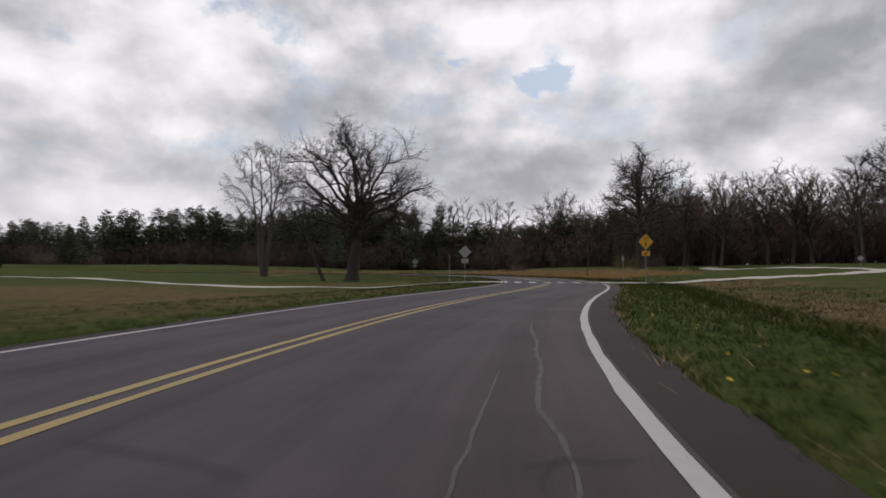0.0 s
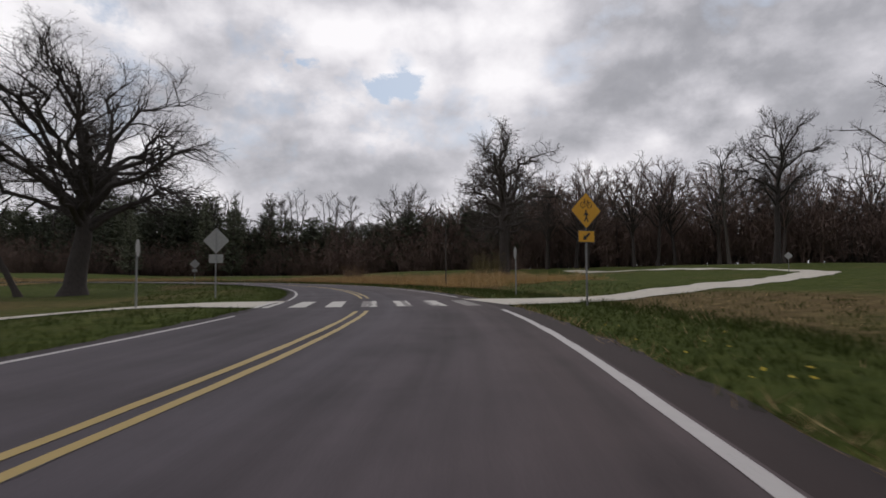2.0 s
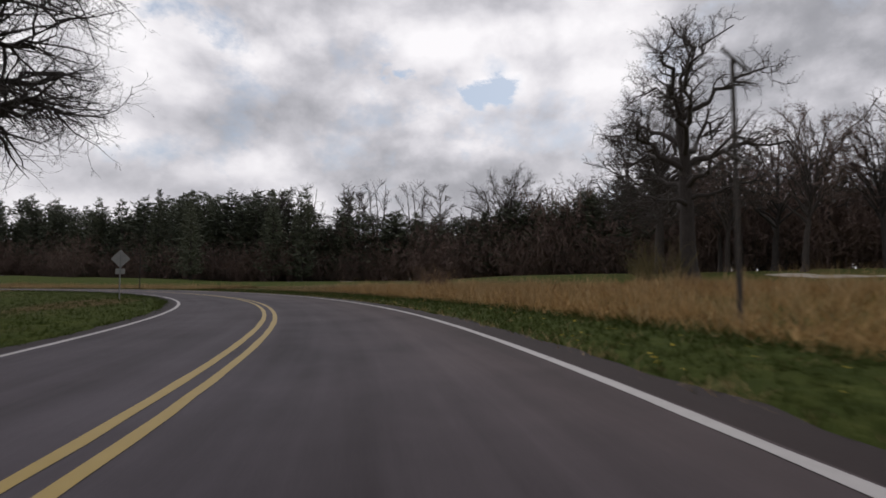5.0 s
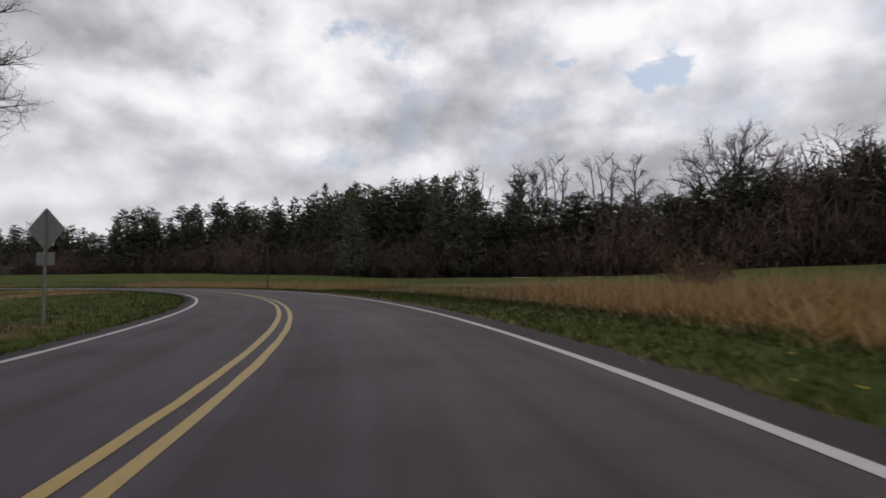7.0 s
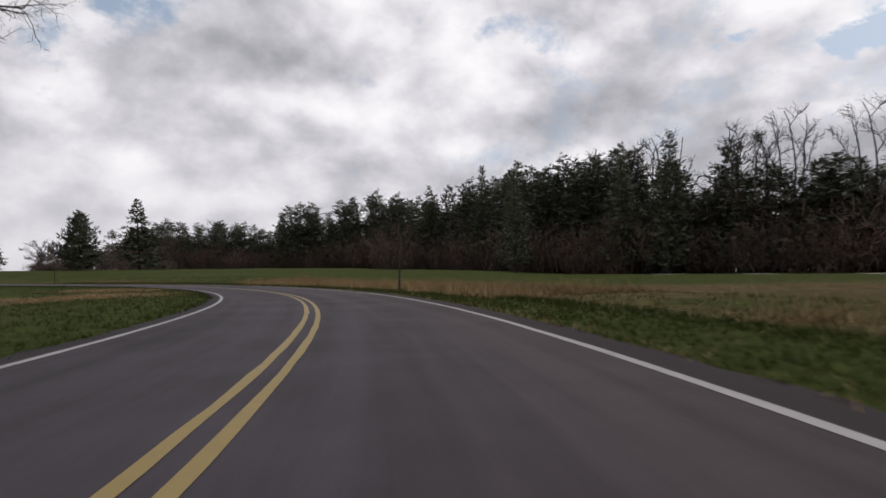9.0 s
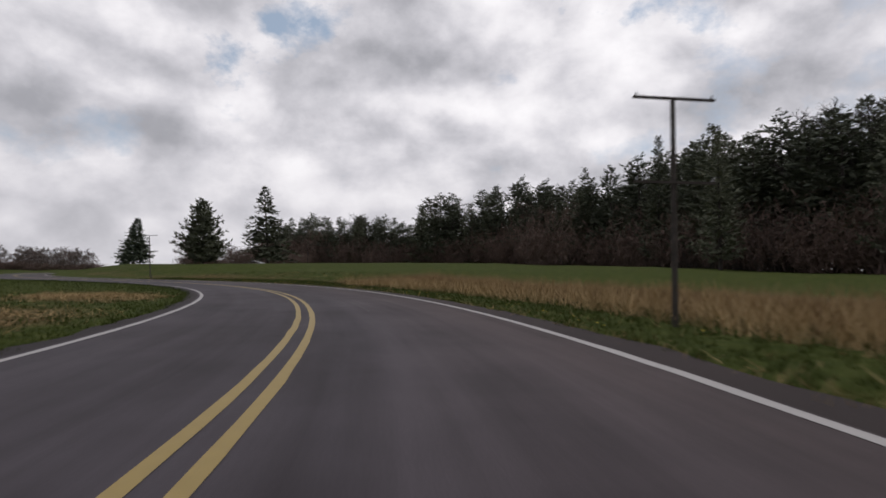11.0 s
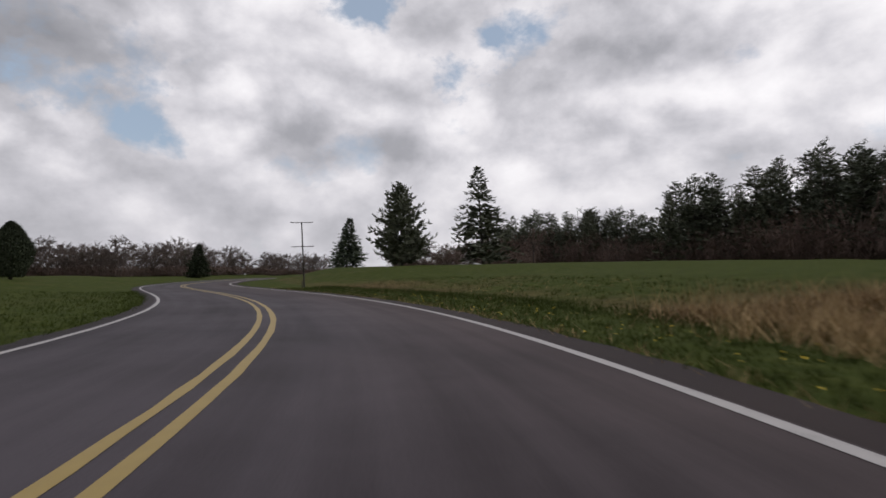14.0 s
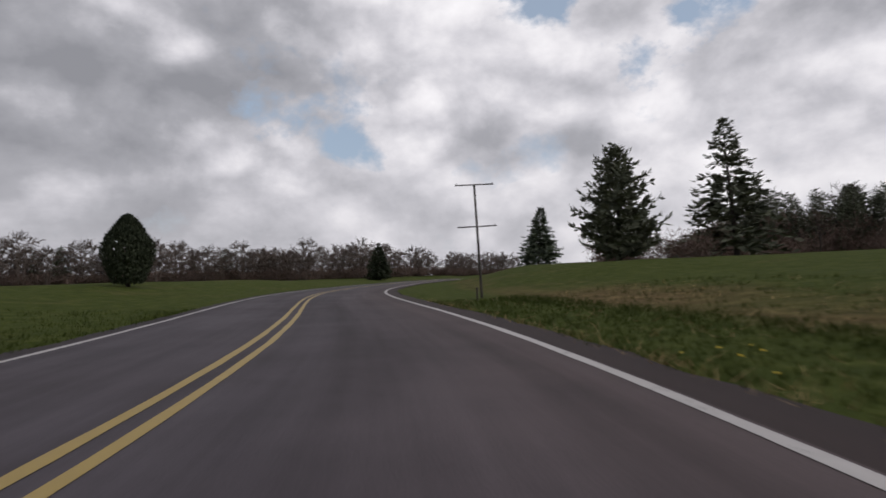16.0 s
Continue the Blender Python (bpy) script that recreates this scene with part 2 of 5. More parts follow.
def mat_ground():
    m, t, b = material("meadow_ground", 0.95)
    b.inputs["Specular IOR Level"].default_value = 0.05
    pos = t.nodes.new("ShaderNodeNewGeometry").outputs["Position"]
    dry = t.nodes.new("ShaderNodeAttribute")
    dry.attribute_name = "dry"
    n1, n2, n3 = noise_of(t, pos, 0.16, 6, 0.6), noise_of(t, pos, 1.4, 6, 0.7), noise_of(t, pos, 14, 5, 0.75)
    green = ramp(t, n2, ((0.28, (0.032, 0.046, 0.010)), (0.5, (0.055, 0.071, 0.016)), (0.74, (0.092, 0.104, 0.026))))
    tan = ramp(t, n2, ((0.28, (0.060, 0.043, 0.019)), (0.5, (0.118, 0.086, 0.039)), (0.75, (0.21, 0.160, 0.079))))
    f = math_node(t, "ADD", dry.outputs["Fac"], math_node(t, "MULTIPLY", math_node(t, "SUBTRACT", n1, 0.5), 1.0))
    f = math_node(t, "ADD", f, math_node(t, "MULTIPLY", math_node(t, "SUBTRACT", n3, 0.5), 0.7))
    f = ramp(t, f, ((0.25, (0, 0, 0)), (0.75, (1, 1, 1))))
    col = mix(t, f, green, tan)
    col = mix(t, 0.6, col, ramp(t, n3, ((0.3, (0.62, 0.62, 0.62)), (0.7, (1.38, 1.38, 1.38)))), "MULTIPLY")
    t.links.new(col, b.inputs["Base Color"])
    bump(t, b, math_node(t, "ADD", n2, math_node(t, "MULTIPLY", n3, 0.5)), 0.8, 0.12)
    return m


ASPHALT = mat_asphalt("asphalt", (0.037, 0.0305, 0.0333), (0.106, 0.0890, 0.0955))
SHOULDER = mat_asphalt("shoulder_asphalt", (0.020, 0.0143, 0.0147), (0.037, 0.0265, 0.0270))
SEAL = mat_plain("crack_sealant", (0.074, 0.066, 0.066), 0.8, vary=0.4)
DARK_CRACK = mat_plain("dark_crack", (0.034, 0.029, 0.029), 0.9, vary=0.4)
WHITE_LINE = mat_paint("white_road_paint", (0.46, 0.435, 0.425), (0.09, 0.08, 0.08), 0.385)
CROSS_PAINT = mat_paint("crosswalk_paint", (0.50, 0.475, 0.44), (0.10, 0.088, 0.085), 0.36)
YELLOW_LINE = mat_paint("yellow_road_paint", (0.37, 0.262, 0.072), (0.09, 0.08, 0.075), 0.37)
GRAVEL = mat_plain("crushed_limestone", (0.47, 0.435, 0.375), 0.95, vary=0.22, scale=5.0)
GROUND = mat_ground()
BLADES = mat_leafy("grass_blades", (0.033, 0.046, 0.010), (0.064, 0.084, 0.019))
REEDS = mat_leafy("orange_straw", (0.26, 0.145, 0.052), (0.64, 0.42, 0.19), 0.85)
STRAW = mat_leafy("dry_straw", (0.18, 0.122, 0.058), (0.58, 0.42, 0.22), 0.85)
THATCH = mat_leafy("brown_thatch", (0.092, 0.060, 0.034), (0.40, 0.265, 0.145), 0.9)
DANDELION = mat_plain("dandelion_yellow", (0.75, 0.55, 0.03), 0.7, vary=0.1)
BARK_GREY = mat_bark("grey_bark", (0.030, 0.025, 0.023), (0.078, 0.067, 0.060))
BARK_DARK = mat_bark("dark_bark", (0.036, 0.030, 0.027), (0.084, 0.071, 0.064))
BARK_PALE = mat_bark("pale_bark", (0.055, 0.048, 0.042), (0.120, 0.106, 0.092))
TWIG_BROWN = mat_bark("brown_twigs", (0.095, 0.064, 0.054), (0.200, 0.142, 0.120))
TWIG_OLIVE = mat_bark("olive_twigs", (0.085, 0.072, 0.032), (0.19, 0.160, 0.072))
NEEDLES = mat_leafy("pine_needles", (0.062, 0.070, 0.050), (0.185, 0.195, 0.135))
NEEDLES_BLUE = mat_leafy("spruce_needles", (0.048, 0.064, 0.048), (0.185, 0.212, 0.148))
HEDGE_GREEN = mat_leafy("dense_evergreen_sprays", (0.022, 0.029, 0.019), (0.066, 0.078, 0.048))
NEEDLES_DARK = mat_leafy("dark_evergreen_needles", (0.056, 0.064, 0.048), (0.155, 0.168, 0.118))
RUST = mat_leafy("rusty_dead_leaves", (0.105, 0.075, 0.064), (0.215, 0.150, 0.126))
# twigs of the far hedgerows, with the haze of distance put into their colour
TWIG_HAZE = mat_bark("grey_brown_hazed_twigs", (0.078, 0.062, 0.056), (0.155, 0.125, 0.111))
GALV = mat_plain("galvanised_steel", (0.30, 0.30, 0.30), 0.5, 0.6, 0.15)
ALU_BACK = mat_plain("bare_aluminium_sheet", (0.34, 0.34, 0.33), 0.55, 0.35, 0.12)
SIGN_YELLOW = mat_plain("sign_yellow", (0.72, 0.36, 0.015), 0.45, vary=0.06)
SIGN_BLACK = mat_plain("sign_black", (0.012, 0.012, 0.012), 0.5, vary=0.1)
POLE_WOOD = mat_plain("weathered_pole_wood", (0.065, 0.055, 0.048), 0.9, vary=0.4)
WHITE_WALL = mat_plain("white_siding", (0.75, 0.75, 0.74), 0.7, vary=0.05)
ROOF_GREY = mat_plain("pale_grey_roof", (0.45, 0.46, 0.47), 0.7, vary=0.1)
GLASS = mat_plain("dark_window_glass", (0.02, 0.025, 0.03), 0.1, vary=0.1)


# ---- mesh helpers ----
def mesh_object(name, verts, faces, mat, parent=None, smooth=False):
    me = bpy.data.meshes.new(name)
    me.from_pydata([tuple(v) for v in verts], [], faces)
    me.materials.append(mat)
    if smooth:
        me.polygons.foreach_set("use_smooth", [True] * len(me.polygons))
    me.update()
    ob = new(name, me)
    if parent is not None:
        ob.parent = parent
    return ob


def part(name, bm, mat, parent, label=""):
    me = bpy.data.meshes.new(name)
    bm.to_mesh(me)
    bm.free()
    me.materials.append(mat)
    ob = new(name, me)
    ob.parent = parent
    return tagged(ob, label)


def soup(name, tris, mat, parent=None, per=3):
    """A mesh of loose triangles or quads from an (n, per, 3) array."""
    tris = np.asarray(tris, dtype=np.float32)
    n = len(tris)
    me = bpy.data.meshes.new(name)
    me.vertices.add(n * per)
    me.vertices.foreach_set("co", tris.reshape(-1))
    me.loops.add(n * per)
    me.loops.foreach_set("vertex_index", np.arange(n * per, dtype=np.int32))
    me.polygons.add(n)
    me.polygons.foreach_set("loop_start", np.arange(0, n * per, per, dtype=np.int32))
    me.materials.append(mat)
    me.update()
    me.validate()
    ob = new(name, me)
    if parent is not None:
        ob.parent = parent
    return ob


def bm_box(bm, cx, cy, cz, sx, sy, sz, turn=None):
    m = Matrix.Translation((cx, cy, cz)) @ (turn or Matrix()) @ Matrix.Diagonal((sx, sy, sz, 1))
    return bmesh.ops.create_cube(bm, size=1.0, matrix=m)


def bm_tube(bm, a, b, ra, rb, sides=8):
    a, b = Vector(a), Vector(b)
    q = (b - a).to_track_quat("Z", "Y").to_matrix().to_4x4()
    bmesh.ops.create_cone(bm, cap_ends=True, segments=sides, radius1=ra, radius2=rb, depth=(b - a).length,
                          matrix=Matrix.Translation((a + b) / 2) @ q)


def bm_poly(bm, pts, z0, z1):
    """A flat plate with the outline pts in x and z, from y = z0 to z1."""
    front = [bm.verts.new((x, z0, z)) for x, z in pts]
    back = [bm.verts.new((x, z1, z)) for x, z in pts]
    bm.faces.new(front)
    bm.faces.new(back[::-1])
    for i in range(len(pts)):
        j = (i + 1) % len(pts)
        bm.faces.new((front[j], front[i], back[i], back[j]))


# ---- the road line: the outer edge line, sampled evenly ----
EDGE_X = [-22.0, -15.5, -9.95, -9.03, -7.96, -6.61, -4.85, -2.66, -0.08, 2.78, 5.78, 8.64, 11.19, 13.31, 14.99, 16.29, 17.25, 17.83, 18.02, 17.77, 17.08, 15.94, 14.4, 12.5, 10.24, 7.65, 4.75, 1.51, -2.09, -6.07, -10.4, -15.03, -19.97, -25.21, -30.69, -36.37, -42.2, -48.12, -54.08, -60.06, -66.04, -72.0, -77.9, -83.73, -89.47, -95.15, -110, -135, -172, -235]
EDGE_Y = [-120, -60, -13.93, -8.01, -2.1, 3.74, 9.48, 15.06, 20.48, 25.75, 30.95, 36.22, 41.65, 47.26, 53.02, 58.88, 64.8, 70.77, 76.77, 82.76, 88.72, 94.61, 100.41, 106.09, 111.65, 117.07, 122.31, 127.37, 132.16, 136.64, 140.8, 144.61, 148.01, 150.93, 153.37, 155.29, 156.72, 157.7, 158.35, 158.82, 159.32, 160.04, 161.1, 162.54, 164.28, 166.2, 171.8, 183, 203, 243]


def catmull(xs, ys, step=0.75):
    p = np.stack([xs, ys], -1)
    p = np.concatenate([[2 * p[0] - p[1]], p, [2 * p[-1] - p[-2]]])
    out = []
    for i in range(1, len(p) - 2):
        n = max(2, int(np.linalg.norm(p[i + 1] - p[i]) / step))
        u = (np.arange(n) / n)[:, None]
        a, b, c, d = p[i - 1], p[i], p[i + 1], p[i + 2]
        out.append(0.5 * (2 * b + (c - a) * u + (2 * a - 5 * b + 4 * c - d) * u ** 2 + (3 * b - a - 3 * c + d) * u ** 3))
    return np.concatenate(out + [p[-2:-1]])


LINE = catmull(np.array(EDGE_X), np.array(EDGE_Y))
TAN = np.gradient(LINE, axis=0)
TAN /= np.linalg.norm(TAN, axis=1)[:, None]
SIDE = np.stack([TAN[:, 1], -TAN[:, 0]], -1)          # to the right of travel
ARC = np.concatenate([[0], np.cumsum(np.linalg.norm(np.diff(LINE, axis=0), axis=1))])


def arc_at(x, y):
    return ARC[np.argmin(((LINE - (x, y)) ** 2).sum(1))]


def road_point(s, d):
    """A place s metres along the edge line and d metres to its right."""
    i = np.clip(np.searchsorted(ARC, s), 1, len(ARC) - 1)
    u = (s - ARC[i - 1]) / (ARC[i] - ARC[i - 1])
    p, n = LINE[i - 1] * (1 - u) + LINE[i] * u, SIDE[i - 1] * (1 - u) + SIDE[i] * u
    return p + n * d


def road_frame(p):
    """Arc and side offset of many places, by the nearest sample of the line."""
    p = np.asarray(p, float)
    s, d = np.empty(len(p)), np.empty(len(p))
    for k in range(0, len(p), 4000):
        q = p[k:k + 4000]
        i = ((q[:, None, :] - LINE[None]) ** 2).sum(-1).argmin(1)
        r = q - LINE[i]
        s[k:k + 4000] = ARC[i] + (r * TAN[i]).sum(1)
        side = (r * SIDE[i]).sum(1)
        d[k:k + 4000] = np.where(side < 0, -1, 1) * np.hypot(r[:, 0], r[:, 1])
    return s, d


END = ARC[-1]
A0 = arc_at(-6.28, 4.8)
MIDDLE, FAR_SIDE = -4.02, -7.34          # the near yellow line and the far edge line


RIGHT_EDGE = 0.75


LEFT_EDGE = FAR_SIDE - 0.5

# heights of the land away from the road: x, y, z
EAST = ((31, 51, 0.1), (39, 52.5, 0.4), (46.7, 54.5, 0.8), (53.6, 61, 1.7), (86, 84, 2.5), (108, 108, 2.9), (92, 124, 2.3), (75, 150, 2.0), (49, 102, 0.7), (28, 115, 0.1), (52, 190, 0.6), (11, 213, 0.6))
LAWN = ((1, 53, -0.45), (-5, 55.4, -0.72), (-12.4, 59, -0.85), (-25.6, 72, -0.7), (-56, 98, -0.35), (-5.8, 91, -0.9), (-22, 119, -0.6), (-48, 120, -0.2))
WEST = ((-86, 185, 1.9), (-89, 202, 2.3), (-136, 202, 2.5), (-148, 172, 0.5), (-83, 144, 1.0), (-58, 161, 0.4), (-10, 155, -0.2), (-40, 185, 1.3), (-52, 222, 2.6), (-70, 205, 2.4), (-30, 215, 1.7), (-25, 255, 1.4), (-84, 302, 2.6), (-215, 300, 3.5))
LAND = np.array(EAST + LAWN + WEST)


def ground_z(p):
    p = np.atleast_2d(np.asarray(p, float))
    top, weight = np.full(len(p), 0.5 * 0.02), np.full(len(p), 0.02)
    for cx, cy, h in LAND:
        w = np.exp(-((p[:, 0] - cx) ** 2 + (p[:, 1] - cy) ** 2) / (2 * 13.0 ** 2)) + 0.02 / (1 + ((p[:, 0] - cx) ** 2 + (p[:, 1] - cy) ** 2) / 900)
        top, weight = top + w * h, weight + w
    z = top / weight
    s, d = road_frame(p)
    off = np.maximum(d - RIGHT_EDGE, LEFT_EDGE - d)
    k = np.clip((off - 1.5) / 12.0, 0, 1)
    k = k * k * (3 - 2 * k)
    wave = 0.05 * np.sin(p[:, 0] * 0.31 + 1.3) * np.cos(p[:, 1] * 0.27) + 0.03 * np.sin(p[:, 0] * 0.83 + p[:, 1] * 0.61)
    dip = -0.22 * np.exp(-((off - 5.0) / 2.0) ** 2) * (d > 0)
    return (z + wave + dip) * k - 0.03 - 0.10 * (off < -0.25)


def gz(x, y):
    return float(ground_z([(x, y)])[0])


# ---- ground ----
def dryness(p):
    """How much of the meadow is last year's dry growth at many places."""
    s, d = road_frame(p)
    off = np.maximum(d - RIGHT_EDGE, LEFT_EDGE - d)
    x, y = p[:, 0], p[:, 1]
    f = np.full(len(p), 0.20)
    f += 0.30 * np.exp(-((off - 5.2) / 1.3) ** 2) * (d > 0)

    def blob(cx, cy, rx, ry, amount):
        return amount * np.exp(-(((x - cx) / rx) ** 2 + ((y - cy) / ry) ** 2))

    f += blob(36, 92, 10, 13, 1.25) + blob(26, 108, 8, 11, 1.15) + blob(46, 89, 10, 9, 0.45) + blob(-26, 161.5, 5, 6, 0.9) + blob(-20, 159, 7, 6, 1.0) + blob(-12, 155, 8, 7, 1.1) + blob(-2, 148, 8, 7, 1.1) + blob(9, 141, 10, 8, 0.6)
    f += blob(22, 42, 6, 4, 0.7) + blob(6, 18, 7, 6, 0.5) + blob(-19, 130, 5, 2.6, 1.4) + blob(-25, 137.5, 4.0, 1.6, 1.4) + blob(4.5, 93, 2.5, 5, 0.9) + blob(-57, 166, 9, 3, 0.45)
    f += blob(-15, 24, 13, 12, 0.36) + blob(-15, 40, 12, 10, 0.36) + blob(-32, 52, 16, 12, 0.6) + blob(-9, 70, 18, 10, 0.45) + 0.28 * np.exp(-((off - 8.5) / 4.5) ** 2) * ((d > 0) & (y < 47)) + blob(23, 137, 25, 12, 0.5)
    f -= 0.15 * np.exp(-(((x + 48) / 45) ** 2 + ((y - 190) / 16) ** 2))
    f *= np.clip((off - np.where(d > 0, 2.2, 0.7)) / np.where(d > 0, 2.0, 0.8), 0, 1)
    return np.clip(f, 0, 1.2)


def build_ground():
    def axis(lo, hi, centre):
        near = np.arange(lo, hi + 0.1, 1.25)
        out = [near[-1] + 1.25]
        while out[-1] < centre + 2600:
            out.append(out[-1] + (out[-1] - near[-1]) * 0.35 + 0.6)
        back = [near[0] - 1.25]
        while back[-1] > centre - 2600:
            back.append(back[-1] - (near[0] - back[-1]) * 0.35 - 0.6)
        return np.concatenate([back[::-1], near, out])

    xs, ys = axis(-105, 60, -30), axis(-5, 180, 80)
    gx, gy = np.meshgrid(xs, ys)
    p = np.stack([gx.ravel(), gy.ravel()], -1)
    z = ground_z(p)
    n, m = len(xs), len(ys)
    idx = np.arange(n * m).reshape(m, n)
    faces = np.stack([idx[:-1, :-1], idx[:-1, 1:], idx[1:, 1:], idx[1:, :-1]], -1).reshape(-1, 4)
    ob = mesh_object("ground", np.column_stack([p, z]), faces.tolist(), GROUND, smooth=True)
    at = ob.data.attributes.new("dry", "FLOAT", "POINT")
    at.data.foreach_set("value", dryness(p).astype(np.float32))
    tagged(ob, "spring meadow of short green grass with dry straw-coloured patches", "ground", kind="structure")
    return ob


build_ground()


def strip(name, s0, s1, d0, d1, z, mat, parent, step=0.75, rows=1, thick=0.0, wobble=0.0, taper=0.0):
    """A ribbon along the road between two offsets, with its own coordinates across and along."""
    n = max(2, int((s1 - s0) / step) + 1)
    ss = np.linspace(s0, s1, n)
    verts, uvs = [], []
    rng = np.random.default_rng(int(abs(s0 * 7 + d0 * 13)) + 5)
    for i, s in enumerate(ss):
        j = wobble * rng.normal(size=2) if wobble else (0, 0)
        if thick:
            j = (0, j[1]) if d1 > 0 else (j[0], 0)
        e0, e1 = d0, d1
        for r in range(rows + 1):
            d = e0 + (e1 - e0) * r / rows + (j[0] if r == 0 else j[1] if r == rows else 0)
            q = road_point(s, d)
            verts.append((q[0], q[1], z))
            uvs.append((d, s))
    w = rows + 1
    faces = [(i * w + r, i * w + r + 1, (i + 1) * w + r + 1, (i + 1) * w + r) for i in range(n - 1) for r in range(rows)]
    if thick:
        base = len(verts)
        for i in range(n):
            for r, out in ((0, -0.10), (rows, 0.10)):
                q = road_point(ss[i], (d0 if r == 0 else d1) + out)
                verts.append((q[0], q[1], z - thick))
                uvs.append((0, ss[i]))
        for i in range(n - 1):
            faces.append((base + 2 * i, i * w, (i + 1) * w, base + 2 * i + 2))
            faces.append((i * w + rows, base + 2 * i + 1, base + 2 * i + 3, (i + 1) * w + rows))
    ob = mesh_object(name, verts, faces, mat, parent)
    layer = ob.data.uv_layers.new(name="road")
    loops = np.empty(len(ob.data.loops), dtype=np.int32)
    ob.data.loops.foreach_get("vertex_index", loops)
    layer.data.foreach_set("uv", np.array(uvs, dtype=np.float32)[loops].ravel())
    return ob


road = strip("road", 0.5, END - 1, FAR_SIDE - 0.14, 0.12, 0.0, ASPHALT, None, rows=6)
tagged(road, "two-lane grey asphalt park road winding through meadows", "road", kind="structure")
strip("shoulder", 0.5, END - 1, 0.11, RIGHT_EDGE, -0.002, SHOULDER, road, rows=1, thick=0.09, wobble=0.06)
strip("shoulder", 0.5, END - 1, LEFT_EDGE, FAR_SIDE - 0.13, -0.002, SHOULDER, road, rows=1, thick=0.09, wobble=0.06)
S_R0, S_R1 = arc_at(12.0, 43.57), arc_at(14.63, 51.54)
S_Y0, S_Y1 = arc_at(11.6, 42.9), arc_at(14.7, 51.7)
S_L0, S_L1 = arc_at(11.2, 41.7), arc_at(14.3, 50.4)
for name, d, w, m, a, b, tag in (("edge_line", 0.0, 0.15, WHITE_LINE, S_R0, S_R1, "white painted edge line"), ("edge_line", FAR_SIDE, 0.12, WHITE_LINE, S_L0, S_L1, "white painted edge line"),
                                 ("centre_line", MIDDLE, 0.12, YELLOW_LINE, S_Y0, S_Y1, "worn yellow centre line"), ("centre_line", MIDDLE - 0.30, 0.12, YELLOW_LINE, S_Y0 - 0.2, S_Y1, "worn yellow centre line")):
    lo, hi = d - w / 2, d + w / 2
    tagged(strip(name, 1.0, a, lo, hi, 0.005, m, road, wobble=0.006), tag)
    tagged(strip(name, b, END - 2, lo, hi, 0.005, m, road, wobble=0.006), tag)


def crack(points, width, mat, seed):
    """A thin wandering ribbon on the asphalt through a few places."""
    rng = np.random.default_rng(seed)
    p = catmull(np.array([q[0] for q in points], float), np.array([q[1] for q in points], float), 0.16)
    t = np.gradient(p, axis=0)
    t /= np.linalg.norm(t, axis=1)[:, None] + 1e-9
    verts, faces, drift = [], [], 0.0
    for i in range(len(p)):
        drift = drift * 0.8 + rng.normal() * 0.012
        u = i / max(1, len(p) - 1)
        w = width * (0.6 + 0.8 * rng.random()) * (0.25 + min(0.75, 4 * u, 4 * (1 - u)))
        for sign in (-1, 1):
            x, y = p[i] + np.array((t[i, 1], -t[i, 0])) * (drift + sign * w / 2)
            verts.append((x, y, 0.0045))
        if i:
            k = 2 * i
            faces.append((k - 2, k - 1, k + 1, k))
    return tagged(mesh_object("crack", verts, faces, mat, road), "sealed crack in the asphalt" if mat is SEAL else "open crack in the asphalt")


for points, w, m in (([(-6.3, 7.2), (-6.1, 7.7), (-5.9, 8.4), (-5.6, 9.7), (-4.9, 11.6), (-4.3, 13.3), (-3.4, 16.0)], 0.045, SEAL), ([(-6.9, 7.2), (-6.7, 7.8), (-6.2, 9.2), (-5.6, 10.8)], 0.026, SEAL),
                     ([(-6.25, 8.05), (-6.0, 8.1), (-5.8, 8.05), (-5.55, 8.1)], 0.05, DARK_CRACK), ([(-6.3, 7.6), (-6.2, 7.9), (-6.05, 8.1)], 0.025, DARK_CRACK), ([(-8.9, 9.0), (-8.5, 8.7), (-8.0, 8.4), (-7.7, 8.1)], 0.07, DARK_CRACK),
                     ([(-13.4, 140.2), (-12.8, 139.5), (-10.5, 137.4), (-9.8, 136.6)], 0.022, SEAL), ([(-20.5, 146.3), (-17.6, 144.2), (-16.3, 143.3)], 0.03, DARK_CRACK), ([(16.0, 69.4), (16.0, 70.0), (16.1, 70.5)], 0.03, DARK_CRACK),
                     ([(16.2, 81.2), (16.3, 81.8), (16.25, 82.4), (16.3, 83.0)], 0.035, DARK_CRACK), ([(14.6, 92.6), (14.5, 93.0), (14.2, 94.1), (14.1, 94.8)], 0.03, DARK_CRACK), ([(-3.2, 25.5), (-2.3, 27.6), (-1.2, 29.8)], 0.02, SEAL),
                     ([(0.4, 29.0), (1.5, 31.4), (2.6, 33.4)], 0.018, SEAL)):
    crack(points, w, m, int(abs(points[0][0] * 10 + points[0][1])))

# ---- crosswalk ----
crosswalk = tagged(new("crosswalk"), "zebra crossing of worn white bars across the road", "crosswalk", kind="structure")
ACROSS, ALONG, CORNER = np.array((0.945, -0.327)), np.array((0.316, 0.949)), np.array((9.62, 46.3))
OLD_PAINT = mat_paint("scuffed_old_paint", (0.150, 0.132, 0.122), (0.095, 0.082, 0.080), 0.42, 0.7, 3.0)


